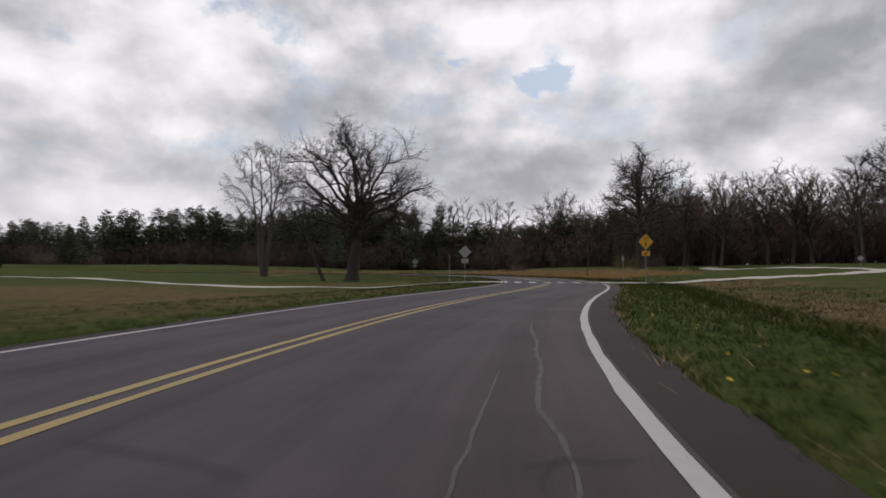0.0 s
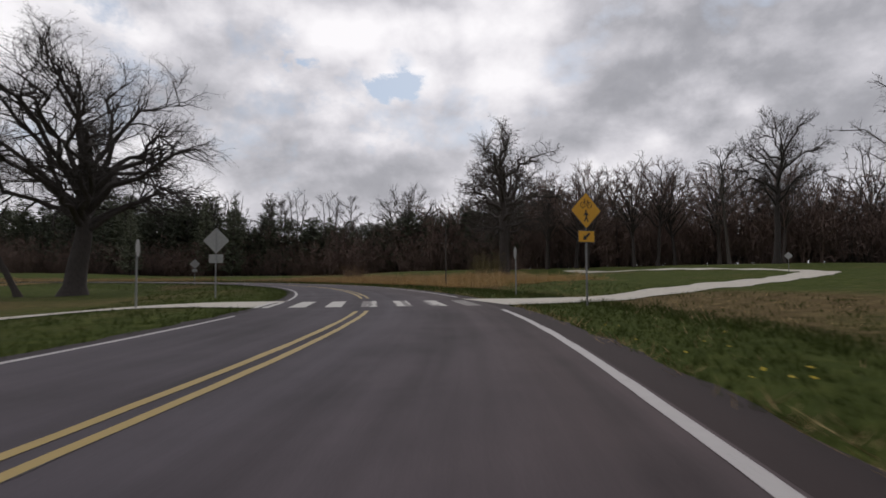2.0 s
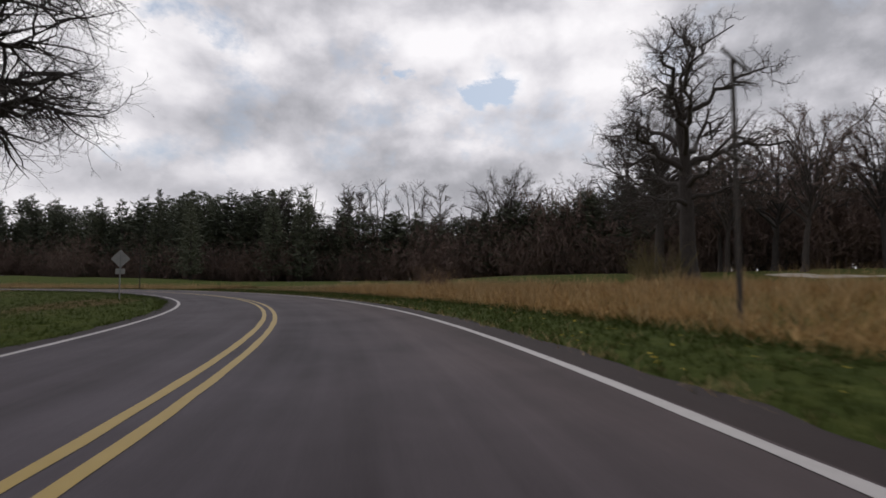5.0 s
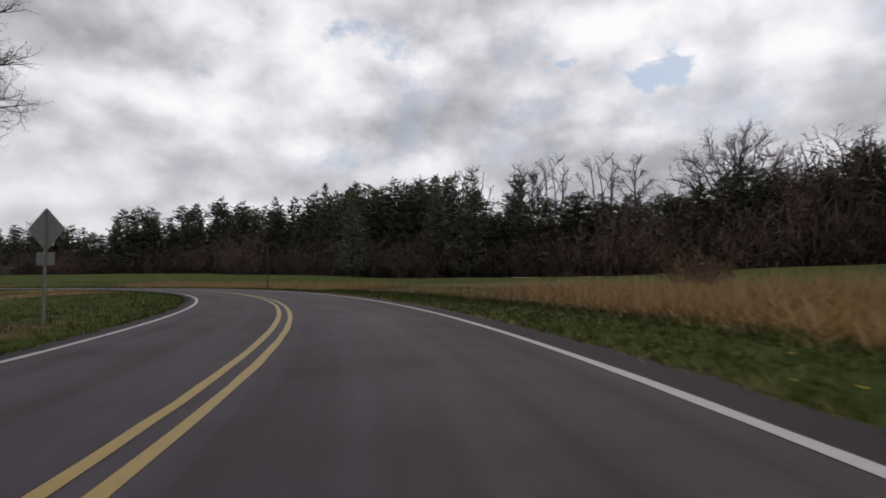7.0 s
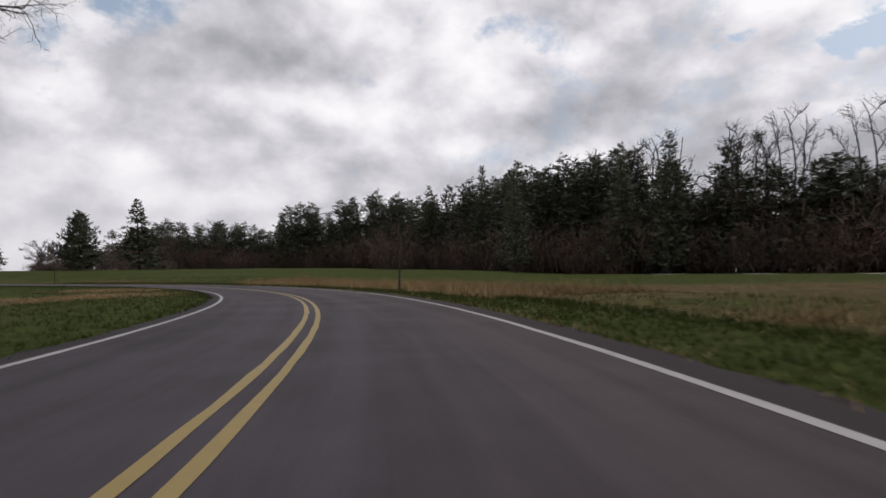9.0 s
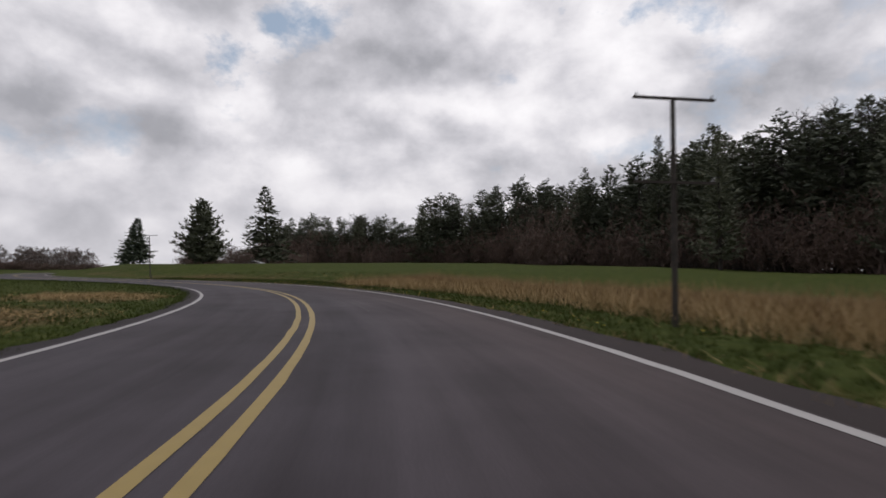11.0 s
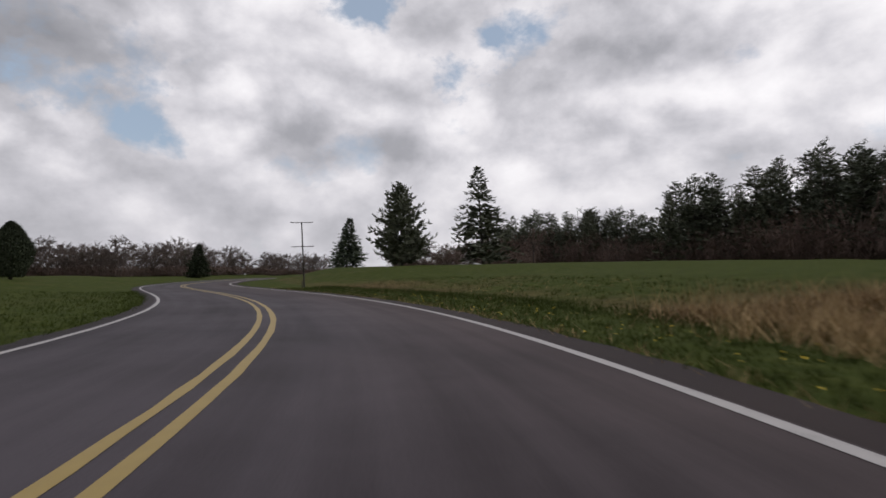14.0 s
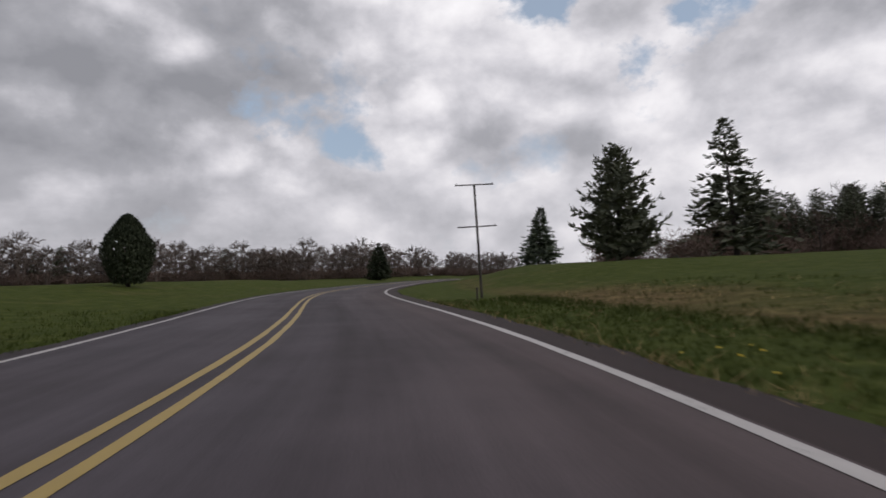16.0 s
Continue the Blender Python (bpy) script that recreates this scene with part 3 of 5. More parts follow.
def ragged(c, u0, u1, v0, v1, left, right, seed, m, z):
    """What is left of a painted bar between two shares of its width and of its length, with chipped sides."""
    rng = np.random.default_rng(seed)
    n, verts, a, b = 26, [], 0.0, 0.0
    for i in range(n + 1):
        v = v0 + (v1 - v0) * i / n
        a, b = a * 0.45 + rng.random() ** 2 * left, b * 0.45 + rng.random() ** 2 * right
        for u in (u0 + min(a, (u1 - u0) * 0.45), u1 - min(b, (u1 - u0) * 0.45)):
            x, y = c + ACROSS * 0.58 * u + ALONG * 3.75 * (v + 0.006 * rng.normal())
            verts.append((x, y, z))
    mesh_object("bar", verts, [(2 * i, 2 * i + 1, 2 * i + 3, 2 * i + 2) for i in range(n)], m, crosswalk)


BARS = (((0.0, 0.42, 0.0, 1.0, 0.05, 0.1), (0.55, 1.0, 0.0, 1.0, 0.1, 0.04)), ((0.0, 1.0, 0.0, 1.0, 0.05, 0.05),), ((0.0, 1.0, 0.0, 1.0, 0.04, 0.05),), ((0.50, 0.98, 0.0, 1.0, 0.35, 0.12), (0.30, 0.46, 0.02, 0.30, 0.2, 0.1)),
        ((0.0, 0.56, 0.04, 1.0, 0.18, 0.03), (0.72, 1.0, 0.30, 1.0, 0.35, 0.04)), ((0.06, 0.98, 0.22, 1.0, 0.30, 0.05), (0.45, 1.0, 0.0, 0.24, 0.2, 0.04)), ((0.05, 0.16, 0.35, 0.75, 0.1, 0.1), (0.55, 0.66, 0.5, 0.62, 0.1, 0.1)))
for i, pieces in enumerate(BARS):
    c = CORNER + (i - 4) * 1.17 * ACROSS
    if i > 2:
        ragged(c, 0.0, 1.0, 0.0, 1.0, 0.05, 0.05, 40 + i, OLD_PAINT, 0.005)
    for k, piece in enumerate(pieces):
        ragged(c, *piece, 50 + 7 * i + k, CROSS_PAINT, 0.0085)
crack([tuple(CORNER - 1.17 * ACROSS + 0.20 * ACROSS + ALONG * v) for v in (-0.2, 0.9, 2.2, 3.6)], 0.03, DARK_CRACK, 5)


# ---- gravel path ----
def path(name, pts, width, label):
    p = catmull(np.array([q[0] for q in pts], float), np.array([q[1] for q in pts], float), 0.8)
    t = np.gradient(p, axis=0)
    t /= np.linalg.norm(t, axis=1)[:, None]
    n = np.stack([t[:, 1], -t[:, 0]], -1)
    rng = np.random.default_rng(len(pts))
    verts, faces = [], []
    for i in range(len(p)):
        flare = 1.0 + 0.75 * max(0, 1 - i / 5) ** 1.5
        w = width * flare / 2
        for k, o in enumerate((-w + rng.normal() * 0.09, -w / 2, 0, w / 2, w + rng.normal() * 0.09)):
            q = p[i] + n[i] * o
            verts.append((q[0], q[1], max(gz(*q) + 0.03, 0.004 if i < 3 else -9)))
        if i:
            b = 5 * i
            faces += [(b - 5 + k, b - 4 + k, b + 1 + k, b + k) for k in range(4)]
    return tagged(mesh_object(name, verts, faces, GRAVEL, smooth=True), label, "path", kind="structure")


EAST_PATH = [(13.7, 47.7), (16.8, 47.4), (21.5, 48.2), (27.5, 49.6), (33.5, 51.2), (40, 53.2), (47, 55.6), (54.2, 58.6), (59.7, 64), (63, 75), (66, 90), (67, 102), (71.5, 115)]
LAWN_PATH = [(6.2, 50.2), (3.4, 51.6), (1.2, 52.9), (-4.6, 55.4), (-12.4, 58.9), (-19, 65), (-25.6, 72.4), (-37.7, 86), (-56, 98), (-84, 108)]
path("path", EAST_PATH, 3.0, "pale crushed limestone path curving up the meadow")
path("path", LAWN_PATH, 2.4, "pale crushed limestone path crossing the lawn")
path("path", [(14.3, 193.6), (21.4, 190.9), (28.4, 189.2), (36.4, 185.3), (43.8, 177.4)], 2.0, "pale crushed limestone path along the edge of the wood")


# ---- signs ----
def diamond(half, r=0.05):
    pts = []
    for cx, cz, a0 in ((half, 0, -45), (0, half, 45), (-half, 0, 135), (0, -half, 225)):
        k = 1 - r * 1.4142 / half
        for a in (a0, a0 + 30, a0 + 60, a0 + 90):
            pts.append((cx * k + r * math.cos(radians(a)), cz * k + r * math.sin(radians(a))))
    return pts


def sign_post(name, x, y, face_yaw, half, centre, plate, label, category, front, back, arrow=False, height=None):
    """A diamond sign with a plate below it on a steel channel post. face_yaw: where its front looks, in degrees from +y to the left."""
    z = gz(x, y)
    sign = tagged(new(name), label, category)
    sign.matrix_world = pose(x, y, z, 0, 0, face_yaw)
    top = height or centre + half * 0.9
    bm = bmesh.new()
    bm_box(bm, 0, -0.03, top / 2 - 0.15, 0.045, 0.012, top + 0.3)
    bm_box(bm, -0.026, -0.018, top / 2 - 0.15, 0.008, 0.034, top + 0.3)
    bm_box(bm, 0.026, -0.018, top / 2 - 0.15, 0.008, 0.034, top + 0.3)
    part("post", bm, GALV, sign, "galvanised steel channel post")
    bm = bmesh.new()
    bm_poly(bm, diamond(half), 0.0, 0.004)
    panel = part("panel", bm, back, sign)
    panel.location = (0, 0, centre)
    if front is not None:
        bm = bmesh.new()
        bm_poly(bm, diamond(half - 0.004), 0.005, 0.007)
        f = part("face", bm, SIGN_BLACK if front is SIGN_YELLOW else front, panel, "black border of the sign")
        bm = bmesh.new()
        bm_poly(bm, diamond(half - 0.032, 0.045), 0.0075, 0.009)
        part("face", bm, front, panel, "yellow reflective face")
    if plate:
        w, h, c = plate
        bm = bmesh.new()
        bm_box(bm, 0, 0.002, c, w, 0.004, h)
        pl = part("plate", bm, back, sign)
        if front is not None:
            for grow, m, yy in ((0.0, SIGN_BLACK, 0.006), (0.02, front, 0.0085)):
                bm = bmesh.new()
                bm_box(bm, 0, yy, c, w - 0.01 - 2 * grow, 0.002, h - 0.01 - 2 * grow)
                part("face", bm, m, pl)
    return sign


def ring(bm, cx, cz, r, w, y0, y1, n=28):
    inner = [(cx + (r - w) * math.cos(2 * math.pi * i / n), cz + (r - w) * math.sin(2 * math.pi * i / n)) for i in range(n)]
    outer = [(cx + r * math.cos(2 * math.pi * i / n), cz + r * math.sin(2 * math.pi * i / n)) for i in range(n)]
    for i in range(n):
        j = (i + 1) % n
        bm_poly(bm, [inner[i], outer[i], outer[j], inner[j]], y0, y1)


def bar(bm, a, b, w, y0, y1):
    (x0, z0), (x1, z1) = a, b
    l = math.hypot(x1 - x0, z1 - z0)
    nx, nz = -(z1 - z0) / l * w / 2, (x1 - x0) / l * w / 2
    bm_poly(bm, [(x0 + nx, z0 + nz), (x0 - nx, z0 - nz), (x1 - nx, z1 - nz), (x1 + nx, z1 + nz)], y0, y1)


def build_warning_sign():
    half = 0.645
    s = sign_post("warning_sign", 15.7, 44.0, 177, half, 3.25, (0.70, 0.42, 2.36), "yellow diamond trail crossing sign with arrow plate on a post", "road sign", SIGN_YELLOW, ALU_BACK)
    # the front looks along local +y, seen from there x runs to the left
    bm = bmesh.new()
    y0, y1, c = 0.0095, 0.011, 3.25 + 0.19
    for cx in (-0.135, 0.135):
        ring(bm, cx, c, 0.105, 0.018, y0, y1)
    for a, b in (((0.135, c), (0.075, c + 0.13)), ((0.075, c + 0.13), (-0.075, c + 0.12)), ((-0.075, c + 0.12), (-0.135, c)), ((-0.135, c), (-0.02, c - 0.01)),
                 ((-0.02, c - 0.01), (0.07, c + 0.11)), ((-0.02, c - 0.01), (-0.085, c + 0.15)), ((0.075, c + 0.13), (0.065, c + 0.19)), ((0.10, c + 0.19), (0.03, c + 0.19)), ((-0.12, c + 0.15), (-0.05, c + 0.15))):
        bar(bm, a, b, 0.018, y0, y1)
    part("bicycle_symbol", bm, SIGN_BLACK, s, "black bicycle symbol")
    bm = bmesh.new()
    c = 3.25 - 0.20
    ring(bm, 0.01, c + 0.185, 0.034, 0.034, y0, y1, 14)
    for a, b, w in (((0.0, c + 0.14), (-0.01, c - 0.02), 0.085), ((-0.015, c), (0.075, c - 0.19), 0.045), ((0.0, c), (-0.085, c - 0.19), 0.045), ((0.03, c + 0.13), (0.10, c + 0.02), 0.032),
                    ((-0.03, c + 0.13), (-0.095, c + 0.03), 0.032)):
        bar(bm, a, b, w, y0, y1)
    part("walking_symbol", bm, SIGN_BLACK, s, "black crossing pictogram")
    bm = bmesh.new()
    bar(bm, (-0.13, 2.36 + 0.11), (0.05, 2.36 - 0.04), 0.085, 0.0105, 0.012)
    bm_poly(bm, [(0.15, 2.36 - 0.12), (0.11, 2.36 + 0.055), (-0.03, 2.36 - 0.10)], 0.0105, 0.012)
    part("arrow_symbol", bm, SIGN_BLACK, s, "black arrow pointing down to the crossing")
    return s


build_warning_sign()
sign_post("warning_sign", 4.85, 58.8, -22, 0.645, 2.85, (0.70, 0.42, 1.95), "back of a grey aluminium diamond sign with a small plate", "road sign", None, ALU_BACK)
sign_post("curve_sign", 5.0, 97.5, -8, 0.54, 2.35, (0.52, 0.32, 1.62), "back of a weathered aluminium diamond sign beside the bend", "road sign", None, ALU_BACK)
sign_post("trail_sign", 53.6, 61.0, 130, 0.36, 1.5, None, "small pale diamond trail sign at the path bend", "trail sign", None, ALU_BACK)


def stop_back(x, y, yaw, label):
    s = tagged(new("stop_sign"), label, "stop sign")
    s.matrix_world = pose(x, y, gz(x, y), 0, 0, yaw)
    bm = bmesh.new()
    bm_box(bm, 0, 0.01, 1.05, 0.07, 0.05, 2.7)
    part("post", bm, GALV, s, "galvanised steel post")
    bm = bmesh.new()
    bm_poly(bm, [(0.33 * math.cos(radians(22.5 + 45 * i)), 0.33 * math.sin(radians(22.5 + 45 * i)) + 2.15) for i in range(8)], 0.035, 0.040)
    part("panel", bm, ALU_BACK, s, "octagonal grey sheet seen nearly edge-on")


stop_back(18.6, 52.8, 70, "narrow octagonal sign on a steel post at the path mouth")
stop_back(1.8, 51.3, -100, "narrow octagonal sign on a steel post by the lawn path")


def marker_stub(x, y, h, label):
    p = tagged(new("marker_post"), label, "marker post")
    p.location = (x, y, gz(x, y))
    bm = bmesh.new()
    bm_tube(bm, (0, 0, -0.1), (0, 0, h), 0.045, 0.04, 8)
    part("post", bm, POLE_WOOD, p)
    bm = bmesh.new()
    bm_tube(bm, (0, 0, h), (0, 0, h + 0.03), 0.05, 0.03, 8)
    part("cap", bm, POLE_WOOD, p)


marker_stub(-61.0, 161.6, 0.5, "short dark wooden marker post in the verge")


# ---- utility poles ----
def utility_pole(x, y, yaw, lean, h=5.0):
    p = tagged(new("utility_pole"), "slim weathered pole with two thin crossarms standing in the verge", "utility pole", "poles along the road")
    p.matrix_world = pose(x, y, gz(x, y) - 0.05, 0, lean, yaw)
    bm = bmesh.new()
    bm_tube(bm, (0, 0, -0.2), (0, 0, h), 0.062, 0.045, 10)
    part("pole", bm, POLE_WOOD, p)
    for z, half in ((h - 0.03, 0.85), (h * 0.63, 0.85)):
        bm = bmesh.new()
        bm_box(bm, 0, -0.06, z, 2 * half, 0.05, 0.05)
        arm = part("crossarm", bm, POLE_WOOD, p)
        for ix in (-half + 0.06, half - 0.06):
            bm = bmesh.new()
            bm_tube(bm, (ix, -0.06, z + 0.02), (ix, -0.06, z + 0.10), 0.02, 0.012, 6)
            part("insulator", bm, GALV, arm)


utility_pole(23.4, 70.7, 30, 0, 5.8)
utility_pole(-3.0, 137.5, 40, 0, 4.5)
utility_pole(-62.6, 162.4, 80, -2.5, 5.0)


# ---- trees ----
def tubes(chains):
    """Vertices and faces of tapered tubes along (points, radii, sides)."""
    verts, faces = [], []
    for pts, rad, sides in chains:
        base = len(verts)
        n = len(pts)
        for i in range(n):
            t = pts[min(i + 1, n - 1)] - pts[max(i - 1, 0)]
            t /= np.linalg.norm(t) + 1e-9
            a = np.cross(t, (0.31, 0.77, 0.55) if abs(t[2]) > 0.8 else (0, 0, 1.0))
            a /= np.linalg.norm(a) + 1e-9
            b = np.cross(t, a)
            for k in range(sides):
                w = 2 * math.pi * k / sides
                verts.append(pts[i] + rad[i] * (math.cos(w) * a + math.sin(w) * b))
        for i in range(n - 1):
            for k in range(sides):
                j = (k + 1) % sides
                faces.append((base + i * sides + k, base + i * sides + j, base + (i + 1) * sides + j, base + (i + 1) * sides + k))
    return verts, faces


def branch(rng, p, d, length, r0, r1, n, wiggle, lift):
    pts, rad, dirs = [p.copy()], [r0], [d / np.linalg.norm(d)]
    d = dirs[0].copy()
    for i in range(n):
        d = d + rng.normal(size=3) * wiggle + np.array((0, 0, lift))
        d /= np.linalg.norm(d)
        p = p + d * length / n
        pts.append(p.copy())
        rad.append(r0 + (r1 - r0) * ((i + 1) / n) ** 0.8)
        dirs.append(d.copy())
    return pts, rad, dirs


def splay(rng, d, angle):
    a = np.cross(d, rng.normal(size=3))
    a /= np.linalg.norm(a) + 1e-9
    return d * math.cos(angle) + a * math.sin(angle)


def arch(rng, a, b, lift, r0, r1, n, wiggle):
    """A limb from a to b that leaves upwards or outwards and wanders on the way."""
    c = a * 0.45 + b * 0.55
    c = c + np.array((0, 0, lift))
    pts, rad, dirs = [], [], []
    drift = np.zeros(3)
    size = np.linalg.norm(b - a)
    for i in range(n + 1):
        u = i / n
        drift = drift * 0.75 + rng.normal(size=3) * wiggle * size / n * (0.2 + u)
        pts.append((1 - u) ** 2 * a + 2 * u * (1 - u) * c + u * u * b + drift * (i > 0))
        rad.append(r0 + (r1 - r0) * u ** 0.75)
    for i in range(n + 1):
        t = pts[min(i + 1, n)] - pts[max(i - 1, 0)]
        dirs.append(t / (np.linalg.norm(t) + 1e-9))
    return pts, rad, dirs


def sliver(p, d, length, width, rng):
    """A flat thin twig end."""
    s = np.cross(d, rng.normal(size=3))
    s *= width / (np.linalg.norm(s) + 1e-9)
    m = p + d * length * 0.5 + rng.normal(size=3) * length * 0.06
    return (p, m + s, p + d * length + rng.normal(size=3) * length * 0.12, m - s)


def bare_tree(name, seed, height, crown, trunk_r, clear, limbs, kids, twigs, label, bark=None, twig=None, stems=1, low=-0.35, twig_r=0.013, wig=0.5, fork=0.62):
    """A leafless tree: trunk with heavy limbs in one mesh, the branching twigs of the crown in another."""
    rng = np.random.default_rng(seed)
    wood, fine, ends = [], [], []
    mid = np.array((0, 0, height * (clear + 1) / 2))
    axes = np.array((crown, crown, height * (1 - clear) / 2))
    trunks = []
    for s in range(stems):
        a = 6.283 * s / stems + rng.random()
        top = np.array((math.cos(a) * crown * 0.35, math.sin(a) * crown * 0.35, height * 0.9)) if stems > 1 else np.array((rng.normal() * 0.5, rng.normal() * 0.5, height * fork))
        pts, rad, dirs = arch(rng, np.array((math.cos(a) * 0.3 * (stems > 1), math.sin(a) * 0.3 * (stems > 1), -0.25)), top, 0, trunk_r, trunk_r * (0.42 if stems == 1 else 0.2), 10, 0.12)
        rad[0] *= 1.4
        wood.append((pts, rad, 9))
        trunks.append((pts, rad))
    for k in range(limbs):
        pts, rad = trunks[k % stems]
        e = low + (1 - low) * ((k + 0.5 + rng.normal() * 0.25) / limbs)
        e = min(0.99, max(low, e))
        az = 2.39996 * k + rng.normal() * 0.25
        flat = math.sqrt(max(0.02, 1 - e * e))
        aim = mid + axes * np.array((math.cos(az) * flat, math.sin(az) * flat, e)) * (0.70 + 0.20 * rng.random())
        u = min(0.97, max(0.18, (clear * 0.8 + (fork - clear * 0.8) * (0.25 + 0.75 * (e - low) / (1 - low))) / fork)) if stems == 1 else 0.25 + 0.65 * (e - low) / (1 - low)
        i = min(int(u * 10), 9)
        p = pts[i] + (pts[i + 1] - pts[i]) * (u * 10 - i)
        reach = np.linalg.norm(aim - p)
        rl = min(rad[i] * (0.56 + 0.16 * rng.random()), 0.045 + 0.029 * reach)
        lp, lr, ld = arch(rng, p, aim, reach * (0.16 if e > 0 else 0.10), rl, twig_r * 2.2, 8, wig)
        wood.append((lp, lr, 6))
        for q in range(kids):
            v = 2.6 + 5.2 * (q + rng.random()) / kids
            j = min(int(v), 7)
            bp = lp[j] + (lp[j + 1] - lp[j]) * (v - j)
            out = (bp - mid) / axes
            out = out / (np.linalg.norm(out) + 1e-6)
            d = splay(rng, ld[j], 0.7 + 0.6 * rng.random()) + out * 0.7 + np.array((0, 0, 0.12))
            d /= np.linalg.norm(d)
            bl = crown * (0.20 + 0.12 * rng.random()) * (1.27 - 0.095 * v) + 0.3
            bpts, brad, bdir = branch(rng, bp, d, bl, max(lr[j] * 0.55, twig_r * 1.9), twig_r * 0.9, 5, 0.10 + wig * 0.30, 0.03)
            fine.append((bpts, brad, 4))
            for w in range(twigs):
                f = 0.7 + 4.2 * (w + rng.random()) / twigs
                g = min(int(f), 4)
                tp = bpts[g] + (bpts[g + 1] - bpts[g]) * (f - g)
                tl = bl * (0.30 + 0.22 * rng.random())
                tpts, trad, tdir = branch(rng, tp, splay(rng, bdir[g], 0.5 + 0.7 * rng.random()), tl, max(brad[g] * 0.5, twig_r * 0.9), twig_r * 0.55, 2, wig * 0.36, 0.06)
                fine.append((tpts, trad, 3))
                for z in range(6 if twigs > 4 else 3):
                    h = rng.integers(0, 3)
                    at = tpts[h] + (tpts[min(h + 1, 2)] - tpts[h]) * rng.random()
                    ends.append(sliver(at, splay(rng, tdir[h], 0.4 + 0.8 * rng.random()), tl * (0.25 + 0.35 * rng.random()), twig_r * 0.62, rng))
    tree = tagged(new(name), label, "tree")
    v, f = tubes(wood)
    mesh_object("trunk", v, f, bark or BARK_GREY, tree, smooth=True)
    v, f = tubes(fine)
    n = len(v)
    ends = np.array(ends).reshape(-1, 3)
    v = v + list(ends)
    f = f + [(n + i, n + i + 1, n + i + 2, n + i + 3) for i in range(0, len(ends), 4)]
    mesh_object("crown", v, f, twig or bark or BARK_GREY, tree)
    return tree


def sprays(rng, origin, direction, length, width, droop, count):
    """Needle sprays along a conifer branch: kites that stand off all round it, most of them sideways."""
    out = []
    d = direction / np.linalg.norm(direction)
    side = np.cross(d, (0, 0, 1.0))
    side /= np.linalg.norm(side) + 1e-9
    above = np.cross(side, d)
    for i in range(count):
        u = 0.12 + 0.88 * (i + rng.random()) / count
        p = origin + d * length * u + np.array((0, 0, -droop * length * u * u))
        for sign in (-1, 1):
            w = width * (1.1 - 0.65 * u) * (0.55 + 0.8 * rng.random())
            a = rng.normal() * 0.38
            across = side * sign * math.cos(a) + above * math.sin(a)
            tip = p + across * w + d * w * (0.4 + 0.7 * rng.random()) + np.array((0, 0, w * 0.25 * rng.normal()))
            half = np.cross(tip - p, rng.normal(size=3))
            half *= w * (0.16 + 0.10 * rng.random()) / (np.linalg.norm(half) + 1e-9)
            mid = p * 0.42 + tip * 0.58
            out.append((p, mid - half, tip, mid + half))
    end = origin + d * length + np.array((0, 0, -droop * length))
    for k in range(3):
        t = end + d * width * 0.5 * rng.random() + side * width * 0.3 * rng.normal() + np.array((0, 0, width * (0.15 + 0.25 * rng.random())))
        s = side * width * 0.15
        out.append((end - d * width * 0.3, end + s, t, end - s))
    return out


def conifer(name, seed, height, radius, label, needles, first=0.05, whorls=26, per=7, droop=0.18, rise=0.1, gap=0.0, count=8, shape=0.85, bark=None, spray=1.0):
    rng = np.random.default_rng(seed)
    leaves, wood = [], []
    trunk_r = height * 0.016 + 0.04
    pts, rad, _ = branch(rng, np.array((0, 0, -0.2)), np.array((0, 0, 1.0)), height * 1.0, trunk_r, 0.02, 12, 0.012, 0.03)
    wood.append((pts, rad, 7))
    for k in range(whorls):
        u = first + (0.985 - first) * k / (whorls - 1)
        if u < 0.85 and rng.random() < gap:
            continue
        prof = (1 - (u - first) / (1 - first)) ** shape
        prof *= min(1.0, 0.80 + 2.2 * (u - first))
        for b in range(per):
            if u < 0.85 and rng.random() < gap * 0.8:
                continue
            az = 2 * math.pi * (b + rng.random() * 0.8) / per + k * 1.7
            length = radius * prof * (0.58 + 0.55 * rng.random()) + 0.02 * height * (0.6 + rng.random())
            z = u * height + rng.normal() * height * 0.014
            x = u * 12
            i = min(int(x), 11)
            p = pts[i] + (pts[i + 1] - pts[i]) * (x - i)
            p = np.array((p[0], p[1], z))
            d = np.array((math.cos(az), math.sin(az), rise + 0.55 * max(0, u - 0.55)))
            leaves += sprays(rng, p, d, length, min(1.0, 0.26 + 0.22 * length) * spray, droop, max(3, int(count * (0.45 + 0.6 * prof))))
            if length > 3.0:
                e = p + d / np.linalg.norm(d) * length * 0.9 + np.array((0, 0, -droop * length * 0.8))
                wood.append(([p, (p + e) / 2 + np.array((0, 0, droop * length * 0.15)), e], [0.012 + 0.010 * length, 0.009 + 0.005 * length, 0.008], 3))
    tip = np.array((pts[-1][0], pts[-1][1], height))
    for k in range(6):
        a = rng.random() * 6.28
        s = np.array((math.cos(a), math.sin(a), 0)) * 0.012 * height
        leaves.append((tip - (0, 0, 0.5), tip - (0, 0, 0.2) + s, tip + (0, 0, 0.28), tip - (0, 0, 0.2) - s))
    tree = tagged(new(name), label, "tree")
    v, f = tubes(wood)
    mesh_object("trunk", v, f, bark or BARK_DARK, tree)
    soup("crown", leaves, needles, tree, 4)
    return tree


